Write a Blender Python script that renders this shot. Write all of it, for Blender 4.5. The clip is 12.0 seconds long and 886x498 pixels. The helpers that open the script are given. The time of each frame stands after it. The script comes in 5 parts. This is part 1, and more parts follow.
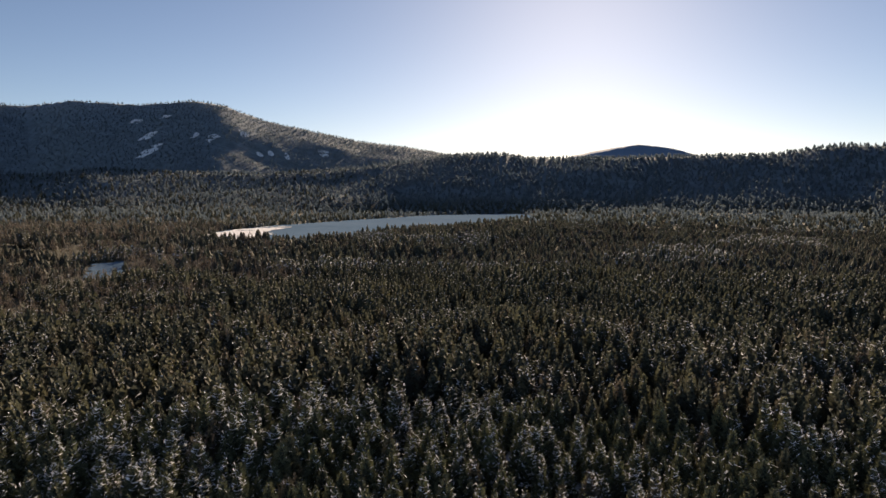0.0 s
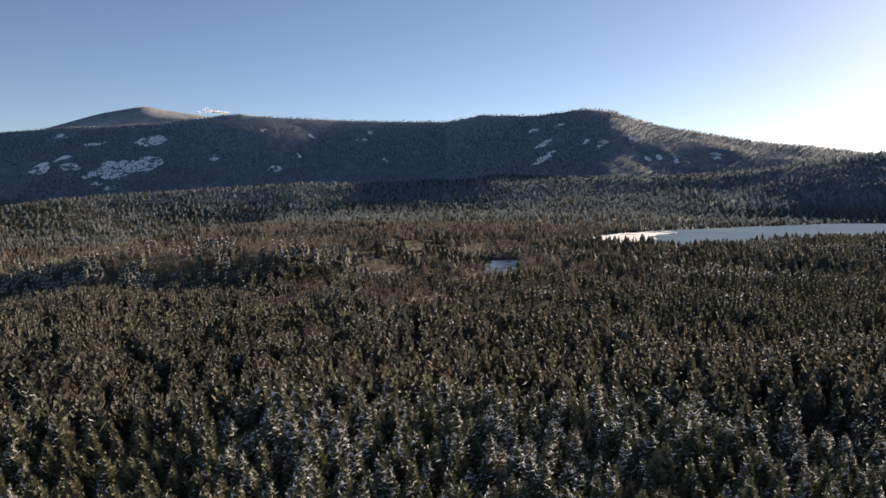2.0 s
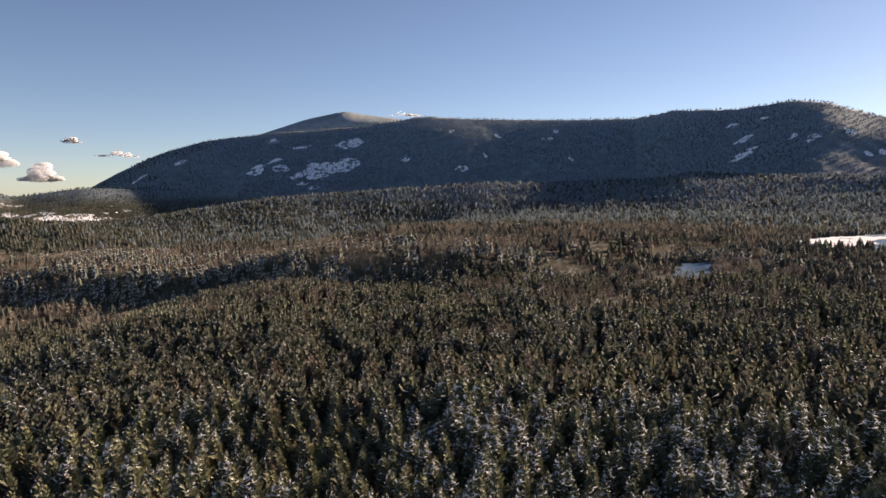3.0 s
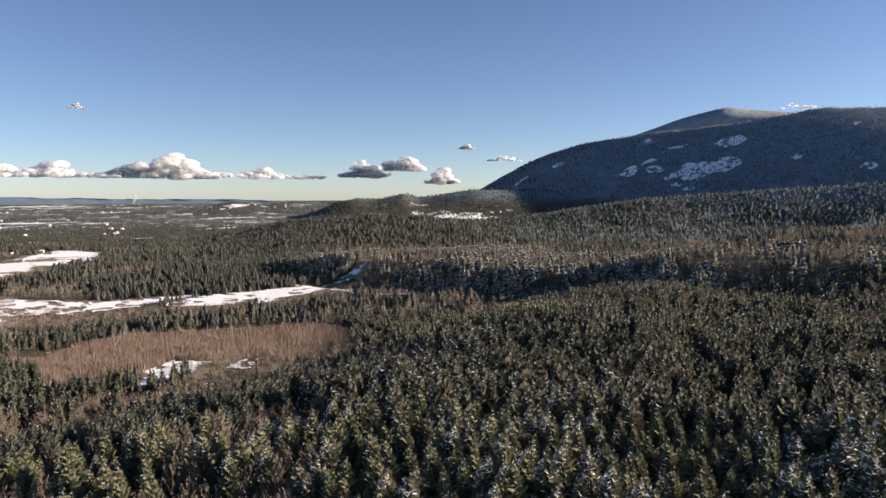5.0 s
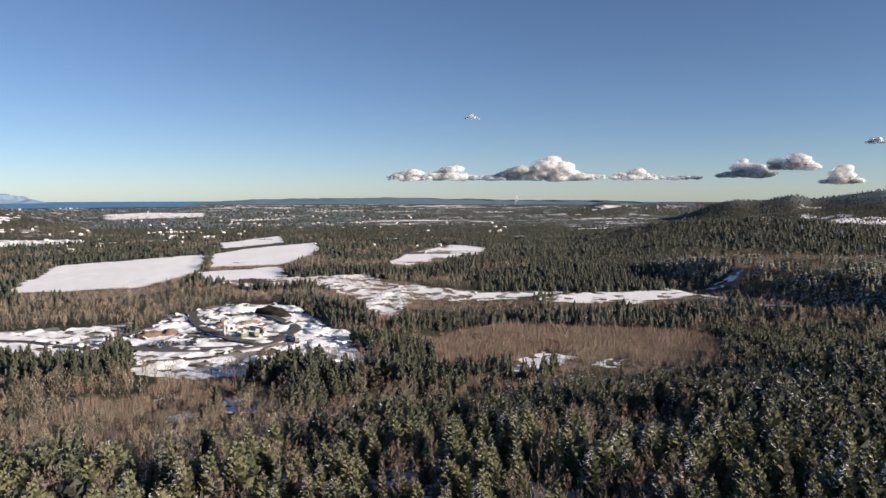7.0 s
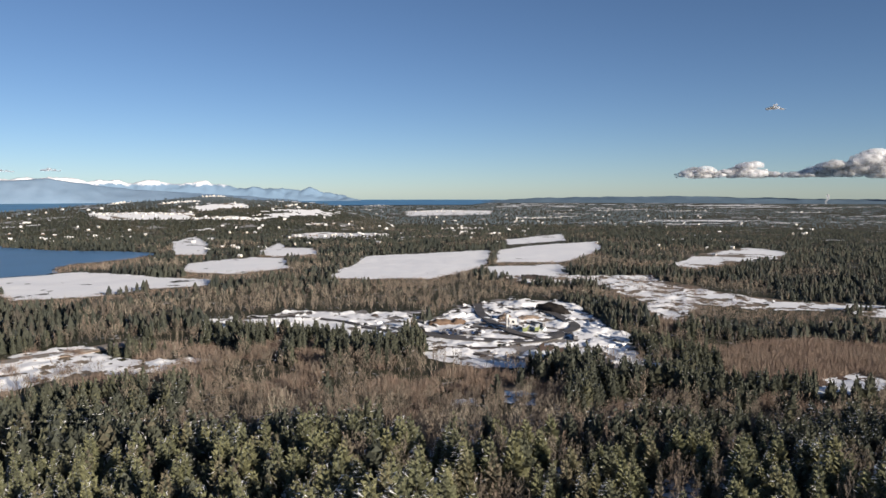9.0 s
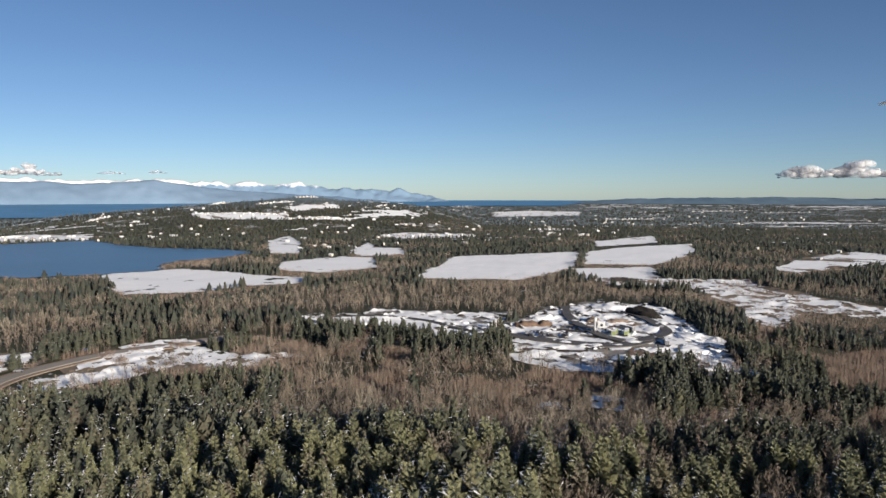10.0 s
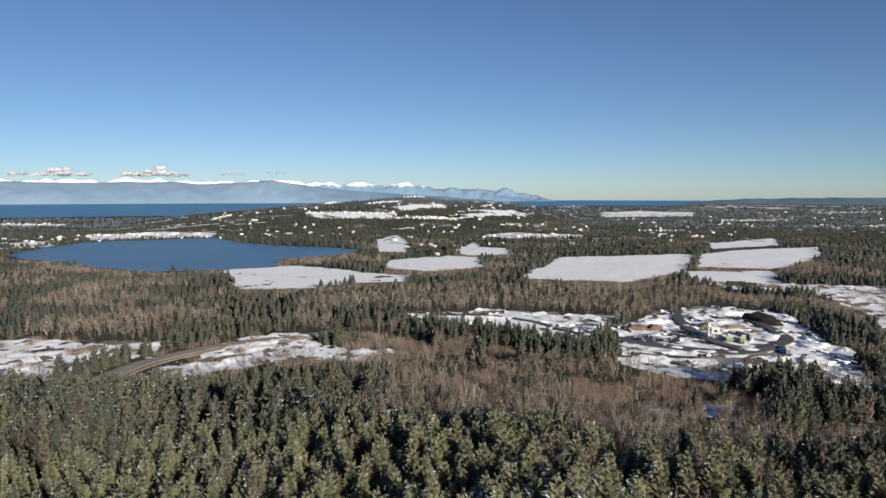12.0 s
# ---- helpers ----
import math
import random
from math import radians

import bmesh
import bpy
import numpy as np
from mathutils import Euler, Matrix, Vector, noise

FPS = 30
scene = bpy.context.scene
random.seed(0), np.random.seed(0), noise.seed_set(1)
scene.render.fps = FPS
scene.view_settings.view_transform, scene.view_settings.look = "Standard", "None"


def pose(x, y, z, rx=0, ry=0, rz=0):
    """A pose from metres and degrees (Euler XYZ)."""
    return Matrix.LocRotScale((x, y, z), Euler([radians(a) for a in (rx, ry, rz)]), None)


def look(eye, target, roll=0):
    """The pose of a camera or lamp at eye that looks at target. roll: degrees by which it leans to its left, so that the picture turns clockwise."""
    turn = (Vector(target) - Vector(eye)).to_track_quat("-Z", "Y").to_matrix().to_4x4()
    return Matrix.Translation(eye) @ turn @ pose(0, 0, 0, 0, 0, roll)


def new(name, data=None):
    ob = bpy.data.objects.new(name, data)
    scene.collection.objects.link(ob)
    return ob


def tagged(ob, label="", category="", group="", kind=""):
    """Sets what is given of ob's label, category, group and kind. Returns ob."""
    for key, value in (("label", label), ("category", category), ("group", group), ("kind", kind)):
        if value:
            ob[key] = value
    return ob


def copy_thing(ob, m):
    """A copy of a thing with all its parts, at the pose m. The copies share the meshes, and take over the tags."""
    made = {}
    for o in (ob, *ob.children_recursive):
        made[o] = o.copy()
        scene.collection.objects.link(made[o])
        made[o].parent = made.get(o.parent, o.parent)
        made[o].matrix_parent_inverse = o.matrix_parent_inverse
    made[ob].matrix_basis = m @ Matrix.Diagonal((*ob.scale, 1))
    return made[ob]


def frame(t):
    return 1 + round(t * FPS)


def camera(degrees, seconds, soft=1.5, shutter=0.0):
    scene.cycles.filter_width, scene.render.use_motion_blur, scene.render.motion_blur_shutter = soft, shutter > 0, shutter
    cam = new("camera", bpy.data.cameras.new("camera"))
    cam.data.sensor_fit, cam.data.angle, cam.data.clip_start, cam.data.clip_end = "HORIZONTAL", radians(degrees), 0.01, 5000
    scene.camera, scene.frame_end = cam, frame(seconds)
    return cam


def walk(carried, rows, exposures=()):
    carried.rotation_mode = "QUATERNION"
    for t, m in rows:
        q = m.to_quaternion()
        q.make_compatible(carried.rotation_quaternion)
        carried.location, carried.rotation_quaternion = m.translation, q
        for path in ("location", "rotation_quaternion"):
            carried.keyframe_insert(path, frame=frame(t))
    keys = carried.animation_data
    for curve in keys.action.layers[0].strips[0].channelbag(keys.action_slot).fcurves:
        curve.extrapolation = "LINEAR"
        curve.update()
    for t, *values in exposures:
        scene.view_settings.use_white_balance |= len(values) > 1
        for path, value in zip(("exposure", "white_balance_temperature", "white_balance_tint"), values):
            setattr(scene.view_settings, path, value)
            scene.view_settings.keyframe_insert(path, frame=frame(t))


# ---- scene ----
cam = camera(64.04, 12.0, soft=1.55)
PATH = [
    (0.0, pose(0, 0, 90, 85.16, 0, 0.00)),
    (0.5, pose(0, 0, 90, 85.33, 0, 7.72)),
    (1.0, pose(0, 0, 90, 85.47, 0, 15.48)),
    (1.5, pose(0, 0, 90, 85.55, 0, 22.98)),
    (2.0, pose(0, 0, 90, 85.51, 0, 30.41)),
    (2.5, pose(0, 0, 90, 85.49, 0, 37.95)),
    (3.0, pose(0, 0, 90, 85.45, 0, 45.20)),
    (5.0, pose(0, 0, 90, 85.53, 0, 74.56)),
    (5.5, pose(0, 0, 90, 85.51, 0, 81.84)),
    (6.0, pose(0, 0, 90, 85.53, 0, 89.19)),
    (6.5, pose(0, 0, 90, 85.57, 0, 96.58)),
    (7.0, pose(0, 0, 90, 85.62, 0, 103.91)),
    (7.5, pose(0, 0, 90, 85.58, 0, 111.06)),
    (9.5, pose(0, 0, 90, 85.52, 0, 130.16)),
    (10.0, pose(0, 0, 90, 85.56, 0, 133.48)),
    (10.5, pose(0, 0, 90, 85.58, 0, 136.21)),
    (11.0, pose(0, 0, 90, 85.58, 0, 138.45)),
    (11.5, pose(0, 0, 90, 85.57, 0, 140.35)),
    (12.0, pose(0, 0, 90, 85.55, 0, 142.02)),
]
EXPOSURES = [(0.0, 0.76, 7350, 17), (1.5, 1.04, 7000, 17), (3.0, 1.22, 7200, 21), (5.0, 1.20, 6450, 18), (7.5, 0.70, 6150, 14), (9.5, 0.51, 5950, 11), (12.0, 0.42, 5800, 10)]
walk(cam, PATH, EXPOSURES)

# ---- daylight ----
SUN_BEARING, SUN_HEIGHT = 11.1, 16.0      # degrees east of south, degrees over the horizon
world = bpy.data.worlds.new("winter_sky")
scene.world = world
world.use_nodes = True
wn = world.node_tree
sky = wn.nodes.new("ShaderNodeTexSky")
sky.sky_type = "NISHITA"
sky.sun_disc = False
sky.sun_elevation = radians(SUN_HEIGHT)
sky.sun_rotation = radians(SUN_BEARING)
sky.altitude = 100
sky.air_density, sky.dust_density, sky.ozone_density = 0.65, 0.15, 2.2
wn.nodes["Background"].inputs["Strength"].default_value = 0.058
wn.links.new(sky.outputs[0], wn.nodes["Background"].inputs["Color"])

sun = new("sun", bpy.data.lights.new("sun", "SUN"))
sun.data.energy, sun.data.angle, sun.data.color = 5.4, radians(0.53), (1.0, 0.85, 0.66)
a, e = radians(SUN_BEARING), radians(SUN_HEIGHT)
sun.matrix_world = look((0, 0, 0), (-math.sin(a) * math.cos(e), -math.cos(a) * math.cos(e), -math.sin(e)))


# ---- materials ----
def nodes_of(name, rough=0.9, metal=0.0):
    m = bpy.data.materials.new(name)
    m.use_nodes = True
    p = m.node_tree.nodes["Principled BSDF"]
    p.inputs["Roughness"].default_value = rough
    p.inputs["Metallic"].default_value = metal
    p.inputs["Specular IOR Level"].default_value = 0.25
    return m, m.node_tree.nodes, m.node_tree.links, p


def noise_at(ns, ls, scale, detail=4, rough=0.6):
    geo = ns.new("ShaderNodeNewGeometry")
    t = ns.new("ShaderNodeTexNoise")
    t.inputs["Scale"].default_value, t.inputs["Detail"].default_value, t.inputs["Roughness"].default_value = scale, detail, rough
    ls.new(geo.outputs["Position"], t.inputs["Vector"])
    return t.outputs["Fac"]


def ramp(ns, ls, fac, stops):
    r = ns.new("ShaderNodeValToRGB")
    while len(r.color_ramp.elements) < len(stops):
        r.color_ramp.elements.new(0.5)
    for el, (at, c) in zip(r.color_ramp.elements, stops):
        el.position, el.color = at, (*c, 1)
    ls.new(fac, r.inputs["Fac"])
    return r.outputs["Color"]


def blend(ns, ls, fac, a, b, kind="MIX"):
    m = ns.new("ShaderNodeMix")
    m.data_type, m.blend_type = "RGBA", kind
    for sock, v in ((m.inputs["Factor"], fac), (m.inputs["A"], a), (m.inputs["B"], b)):
        if isinstance(v, (int, float)):
            sock.default_value = v
        elif isinstance(v, tuple):
            sock.default_value = (*v, 1)
        else:
            ls.new(v, sock)
    return m.outputs["Result"]


def bump(ns, ls, p, fac, strength, distance):
    b = ns.new("ShaderNodeBump")
    b.inputs["Strength"].default_value, b.inputs["Distance"].default_value = strength, distance
    ls.new(fac, b.inputs["Height"])
    ls.new(b.outputs["Normal"], p.inputs["Normal"])


def mottled(name, dark, light, big, small, rough=0.9, relief=0.4, depth=0.1, metal=0.0, gloss=0.25):
    """A surface whose colour wanders between two tones at two scales, with fine relief."""
    m, ns, ls, p = nodes_of(name, rough, metal)
    p.inputs["Specular IOR Level"].default_value = gloss
    n1, n2 = noise_at(ns, ls, big), noise_at(ns, ls, small, 5)
    c1 = ramp(ns, ls, n1, ((0.35, dark), (0.65, light)))
    c2 = ramp(ns, ls, n2, ((0.3, dark), (0.7, light)))
    ls.new(blend(ns, ls, 0.5, c1, c2), p.inputs["Base Color"])
    bump(ns, ls, p, n2, relief, depth)
    return m


def growth(name, stops, rough=0.85, through_light=0.0, gaps=0.0):
    """Foliage or twigs: each plant takes its own tone, with finer mottling. gaps: share of a spray that is air between needles."""
    m, ns, ls, p = nodes_of(name, rough)
    at = ns.new("ShaderNodeAttribute")
    at.attribute_name = "tint"
    ob = ns.new("ShaderNodeObjectInfo")
    add = ns.new("ShaderNodeMath")
    add.operation = "ADD"
    ls.new(at.outputs["Fac"], add.inputs[0])
    ls.new(ob.outputs["Random"], add.inputs[1])
    fr = ns.new("ShaderNodeMath")
    fr.operation = "FRACT"
    ls.new(add.outputs[0], fr.inputs[0])
    c = ramp(ns, ls, fr.outputs[0], stops)
    n = ramp(ns, ls, noise_at(ns, ls, 1.3, 3), ((0.3, (0.55, 0.55, 0.55)), (0.7, (1.35, 1.35, 1.35))))
    tone = blend(ns, ls, 1.0, c, n, "MULTIPLY")
    ls.new(tone, p.inputs["Base Color"])
    if through_light:
        thin = ns.new("ShaderNodeBsdfTranslucent")
        ls.new(tone, thin.inputs["Color"])
        mix = ns.new("ShaderNodeMixShader")
        mix.inputs["Fac"].default_value = through_light
        ls.new(p.outputs[0], mix.inputs[1])
        ls.new(thin.outputs[0], mix.inputs[2])
        ls.new(mix.outputs[0], ns["Material Output"].inputs["Surface"])
    if gaps:
        air, open_mix = ns.new("ShaderNodeBsdfTransparent"), ns.new("ShaderNodeMixShader")
        ls.new(ramp(ns, ls, noise_at(ns, ls, 4.2, 2, 0.7), ((gaps, (0, 0, 0)), (gaps + 0.05, (1, 1, 1)))), open_mix.inputs["Fac"])
        ls.new(air.outputs[0], open_mix.inputs[1])
        ls.new(ns["Material Output"].inputs["Surface"].links[0].from_socket, open_mix.inputs[2])
        ls.new(open_mix.outputs[0], ns["Material Output"].inputs["Surface"])
    return m


SNOW = mottled("snow", (0.80, 0.81, 0.83), (0.92, 0.92, 0.91), 0.02, 0.6, 0.9, 0.5, 0.3, gloss=0.0)
BRANCH_SNOW = growth("branch_snow", ((0.0, (0.84, 0.84, 0.87)), (1.0, (0.90, 0.90, 0.91))), 0.7, 0.35)
FIR_TONES = ((0.0, (0.110, 0.116, 0.078)), (0.35, (0.138, 0.144, 0.086)), (0.65, (0.164, 0.168, 0.092)), (0.85, (0.186, 0.184, 0.098)), (0.95, (0.168, 0.150, 0.100)), (1.0, (0.150, 0.128, 0.098)))
SPRAYS = growth("fir_sprays", FIR_TONES, through_light=0.18, gaps=0.40)
# Darker copy of the needles: paints the shade inside a crown on its core.
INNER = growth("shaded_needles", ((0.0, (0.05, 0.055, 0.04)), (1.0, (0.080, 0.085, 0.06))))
NEEDLES = growth("fir_needles", ((0.0, (0.086, 0.094, 0.076)), (0.35, (0.106, 0.113, 0.084)), (0.65, (0.128, 0.132, 0.088)), (0.85, (0.144, 0.144, 0.090)), (1.0, (0.136, 0.116, 0.094))), through_light=0.24)
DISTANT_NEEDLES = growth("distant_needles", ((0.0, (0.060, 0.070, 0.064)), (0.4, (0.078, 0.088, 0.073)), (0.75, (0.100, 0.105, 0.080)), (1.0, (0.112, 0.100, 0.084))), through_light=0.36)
# Far firs: the haze of distance is put into a pale blue needle colour.
SLOPE_NEEDLES = growth("hazy_needles", ((0.0, (0.148, 0.192, 0.222)), (0.5, (0.170, 0.214, 0.240)), (1.0, (0.194, 0.226, 0.238))), through_light=0.5)
BARK = mottled("bark", (0.06, 0.05, 0.04), (0.16, 0.13, 0.11), 0.4, 6.0, 0.95)
TWIGS = growth("bare_twigs", ((0.0, (0.16, 0.135, 0.112)), (0.4, (0.22, 0.19, 0.152)), (0.75, (0.23, 0.18, 0.14)), (1.0, (0.36, 0.32, 0.25))), 0.95, 0.12)
BRUSH = growth("red_brush", ((0.0, (0.215, 0.160, 0.128)), (0.5, (0.272, 0.208, 0.164)), (1.0, (0.31, 0.26, 0.21))), 0.95, 0.2)
BRUSH_SOIL = mottled("brush_soil", (0.10, 0.065, 0.045), (0.20, 0.14, 0.10), 0.05, 0.7)
DRY_GRASS = mottled("dry_grass", (0.12, 0.095, 0.07), (0.27, 0.22, 0.165), 0.04, 0.5)
DIRT = mottled("wet_dirt", (0.035, 0.030, 0.027), (0.10, 0.08, 0.07), 0.08, 0.9)
SLUSH = mottled("dirty_slush", (0.13, 0.115, 0.10), (0.36, 0.34, 0.32), 0.06, 0.45, 0.6)
WET_GRAVEL = mottled("wet_gravel", (0.062, 0.058, 0.056), (0.14, 0.13, 0.122), 0.12, 0.8, 0.7)
BLACK_SOIL = mottled("black_soil", (0.014, 0.012, 0.011), (0.04, 0.034, 0.03), 0.15, 1.2)
TAN = mottled("tan_gravel", (0.16, 0.12, 0.09), (0.30, 0.24, 0.19), 0.1, 1.2)
ASPHALT = mottled("asphalt", (0.045, 0.043, 0.042), (0.075, 0.07, 0.066), 0.1, 2.0, 0.8)
ROAD_SALT = mottled("salted_asphalt", (0.22, 0.20, 0.175), (0.32, 0.29, 0.25), 0.1, 1.4, 0.85)


def ground_material():
    m, ns, ls, p = nodes_of("forest_ground", 0.95)
    big, mid, fine = noise_at(ns, ls, 0.004, 5), noise_at(ns, ls, 0.03, 6, 0.7), noise_at(ns, ls, 0.35, 4)
    soil = ramp(ns, ls, mid, ((0.3, (0.030, 0.032, 0.018)), (0.55, (0.055, 0.050, 0.030)), (0.75, (0.10, 0.085, 0.055))))
    wood = ramp(ns, ls, big, ((0.35, (0.028, 0.036, 0.020)), (0.62, (0.060, 0.058, 0.032))))
    both = blend(ns, ls, 0.5, soil, wood)
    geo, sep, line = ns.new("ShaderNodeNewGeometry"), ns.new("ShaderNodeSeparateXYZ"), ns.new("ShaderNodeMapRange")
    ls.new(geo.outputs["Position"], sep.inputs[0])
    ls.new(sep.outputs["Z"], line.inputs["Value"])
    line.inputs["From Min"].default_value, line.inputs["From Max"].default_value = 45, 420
    # Upper slopes: heath colour with the blue of haze mixed in, by height.
    hazy_heath = ramp(ns, ls, line.outputs[0], ((0.0, (0.06, 0.06, 0.04)), (0.1, (0.138, 0.176, 0.192)), (0.75, (0.160, 0.210, 0.242)), (0.95, (0.26, 0.29, 0.31))))
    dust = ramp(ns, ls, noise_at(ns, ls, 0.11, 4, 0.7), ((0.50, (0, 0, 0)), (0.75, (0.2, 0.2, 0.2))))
    hazy_heath = blend(ns, ls, dust, hazy_heath, (0.55, 0.57, 0.60))
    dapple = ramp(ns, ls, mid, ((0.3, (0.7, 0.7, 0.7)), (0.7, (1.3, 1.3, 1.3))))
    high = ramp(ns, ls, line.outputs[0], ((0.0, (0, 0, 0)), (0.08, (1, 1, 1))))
    both = blend(ns, ls, high, both, blend(ns, ls, 1.0, hazy_heath, dapple, "MULTIPLY"))
    drift, lie = ns.new("ShaderNodeMapRange"), ns.new("ShaderNodeMath")
    far = ns.new("ShaderNodeVectorMath")
    far.operation = "LENGTH"
    ls.new(geo.outputs["Position"], far.inputs[0])
    ls.new(far.outputs["Value"], drift.inputs["Value"])
    drift.inputs["From Min"].default_value, drift.inputs["From Max"].default_value = 150, 330
    drift.inputs["To Min"].default_value, drift.inputs["To Max"].default_value = 0.12, 0.0
    lie.operation = "ADD"
    ls.new(drift.outputs[0], lie.inputs[0])
    ls.new(blend(ns, ls, 0.45, fine, noise_at(ns, ls, 0.05, 5, 0.65)), lie.inputs[1])
    flake = ramp(ns, ls, lie.outputs[0], ((0.58, (0, 0, 0)), (0.64, (1, 1, 1))))
    flake = blend(ns, ls, high, flake, (0.0, 0.0, 0.0))
    lots, outer = ns.new("ShaderNodeMath"), ns.new("ShaderNodeMapRange")
    ls.new(far.outputs["Value"], outer.inputs["Value"])
    outer.inputs["From Min"].default_value, outer.inputs["From Max"].default_value = 1300, 2300
    lots.operation = "MULTIPLY"
    ls.new(outer.outputs[0], lots.inputs[0])
    ls.new(ramp(ns, ls, noise_at(ns, ls, 0.011, 5, 0.72), ((0.59, (0, 0, 0)), (0.63, (1, 1, 1)))), lots.inputs[1])
    yards = blend(ns, ls, high, lots.outputs[0], (0.0, 0.0, 0.0))
    both = blend(ns, ls, yards, both, (0.6, 0.61, 0.64))
    ls.new(blend(ns, ls, flake, both, (0.6, 0.61, 0.64)), p.inputs["Base Color"])
    bump(ns, ls, p, blend(ns, ls, 0.4, mid, noise_at(ns, ls, 0.14, 4, 0.7)), 0.7, 4.0)
    return m


def water_material(name, deep, rough):
    m, ns, ls, p = nodes_of(name, rough)
    n = noise_at(ns, ls, 0.12, 5)
    ls.new(ramp(ns, ls, noise_at(ns, ls, 0.006, 3), ((0.3, deep), (0.7, tuple(c * 1.35 for c in deep)))), p.inputs["Base Color"])
    p.inputs["Specular IOR Level"].default_value = 0.5
    bump(ns, ls, p, n, 0.25, 0.3)
    return m


GROUND = ground_material()
LAKE = water_material("lake_water", (0.035, 0.08, 0.14), 0.3)
SEA = water_material("sea_water", (0.07, 0.19, 0.33), 0.5)
# Matt ice: the sky's blue reflection is put into the base colour.
ICE = mottled("wet_ice_sky_tint", (0.10, 0.17, 0.25), (0.17, 0.25, 0.34), 0.01, 0.15, 0.95, gloss=0.0)
# Backdrop tones: aerial haze painted as blue base colour.
HAZY_WOODS = mottled("hazy_woods", (0.09, 0.145, 0.20), (0.13, 0.19, 0.25), 0.003, 0.02)
HAZY_HILLS = mottled("hazy_slopes", (0.16, 0.24, 0.34), (0.22, 0.31, 0.42), 0.002, 0.012)


def cloud_material(name, thin, thick):
    m, ns, ls, p = nodes_of(name, 1.0)
    p.inputs["Base Color"].default_value = (0.92, 0.92, 0.94, 1)
    p.inputs["Specular IOR Level"].default_value = 0.0
    p.inputs["Subsurface Weight"].default_value, p.inputs["Subsurface Scale"].default_value = 1.0, 45.0
    p.inputs["Subsurface Radius"].default_value = (1, 1, 1)
    veil, glow, mix, mix2 = ns.new("ShaderNodeBsdfTransparent"), ns.new("ShaderNodeBsdfTranslucent"), ns.new("ShaderNodeMixShader"), ns.new("ShaderNodeMixShader")
    glow.inputs["Color"].default_value = (0.95, 0.95, 0.95, 1)
    mix2.inputs["Fac"].default_value = 0.3
    ls.new(p.outputs[0], mix2.inputs[1])
    ls.new(glow.outputs[0], mix2.inputs[2])
    ls.new(ramp(ns, ls, noise_at(ns, ls, 0.035, 5, 0.65), ((0.32, (thin, thin, thin)), (0.65, (thick, thick, thick)))), mix.inputs["Fac"])
    ls.new(veil.outputs[0], mix.inputs[1])
    ls.new(mix2.outputs[0], mix.inputs[2])
    ls.new(mix.outputs[0], ns["Material Output"].inputs["Surface"])
    return m


CLOUD, VAPOUR = cloud_material("cloud", 0.12, 0.8), cloud_material("thin_cloud", 0.12, 0.42)


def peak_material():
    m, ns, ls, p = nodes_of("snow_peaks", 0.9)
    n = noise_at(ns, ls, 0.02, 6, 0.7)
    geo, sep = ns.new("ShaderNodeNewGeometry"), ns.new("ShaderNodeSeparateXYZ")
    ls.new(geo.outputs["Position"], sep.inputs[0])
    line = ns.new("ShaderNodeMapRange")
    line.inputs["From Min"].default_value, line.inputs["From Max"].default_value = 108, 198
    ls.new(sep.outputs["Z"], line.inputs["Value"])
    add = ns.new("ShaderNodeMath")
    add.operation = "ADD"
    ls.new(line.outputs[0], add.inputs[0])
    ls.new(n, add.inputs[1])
    # Snow above the line; the blue below it is haze in the base colour.
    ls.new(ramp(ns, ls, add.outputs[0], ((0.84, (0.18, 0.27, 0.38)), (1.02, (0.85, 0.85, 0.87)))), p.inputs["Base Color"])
    return m


PEAKS = peak_material()


# ---- the lie of the land -------------------------------------------------
EYE = 90.0


def smooth(a, b, x):
    t = np.clip((x - a) / (b - a), 0, 1)
    return t * t * (3 - 2 * t)


def value_noise(x, y, seed=0):
    xi, yi = np.floor(x).astype(np.int64), np.floor(y).astype(np.int64)
    fx, fy = x - xi, y - yi
    fx, fy = fx * fx * (3 - 2 * fx), fy * fy * (3 - 2 * fy)

    def rnd(i, j):
        h = (i * 374761393 + j * 668265263 + seed * 974634777) & 0xFFFFFFFF
        h = ((h ^ (h >> 13)) * 1274126177) & 0xFFFFFFFF
        return ((h ^ (h >> 16)) & 0xFFFF) / 65535.0

    a = rnd(xi, yi) * (1 - fx) + rnd(xi + 1, yi) * fx
    b = rnd(xi, yi + 1) * (1 - fx) + rnd(xi + 1, yi + 1) * fx
    return a * (1 - fy) + b * fy


def fbm(x, y, size, octaves=4, seed=0):
    """Fractal noise about zero, roughly -1 to 1."""
    total, amp = 0.0, 1.0
    for o in range(octaves):
        total = total + amp * (2 * value_noise(x / size + 17.3 * o, y / size - 9.1 * o, seed + o) - 1)
        size, amp = size / 2.03, amp * 0.5
    return total


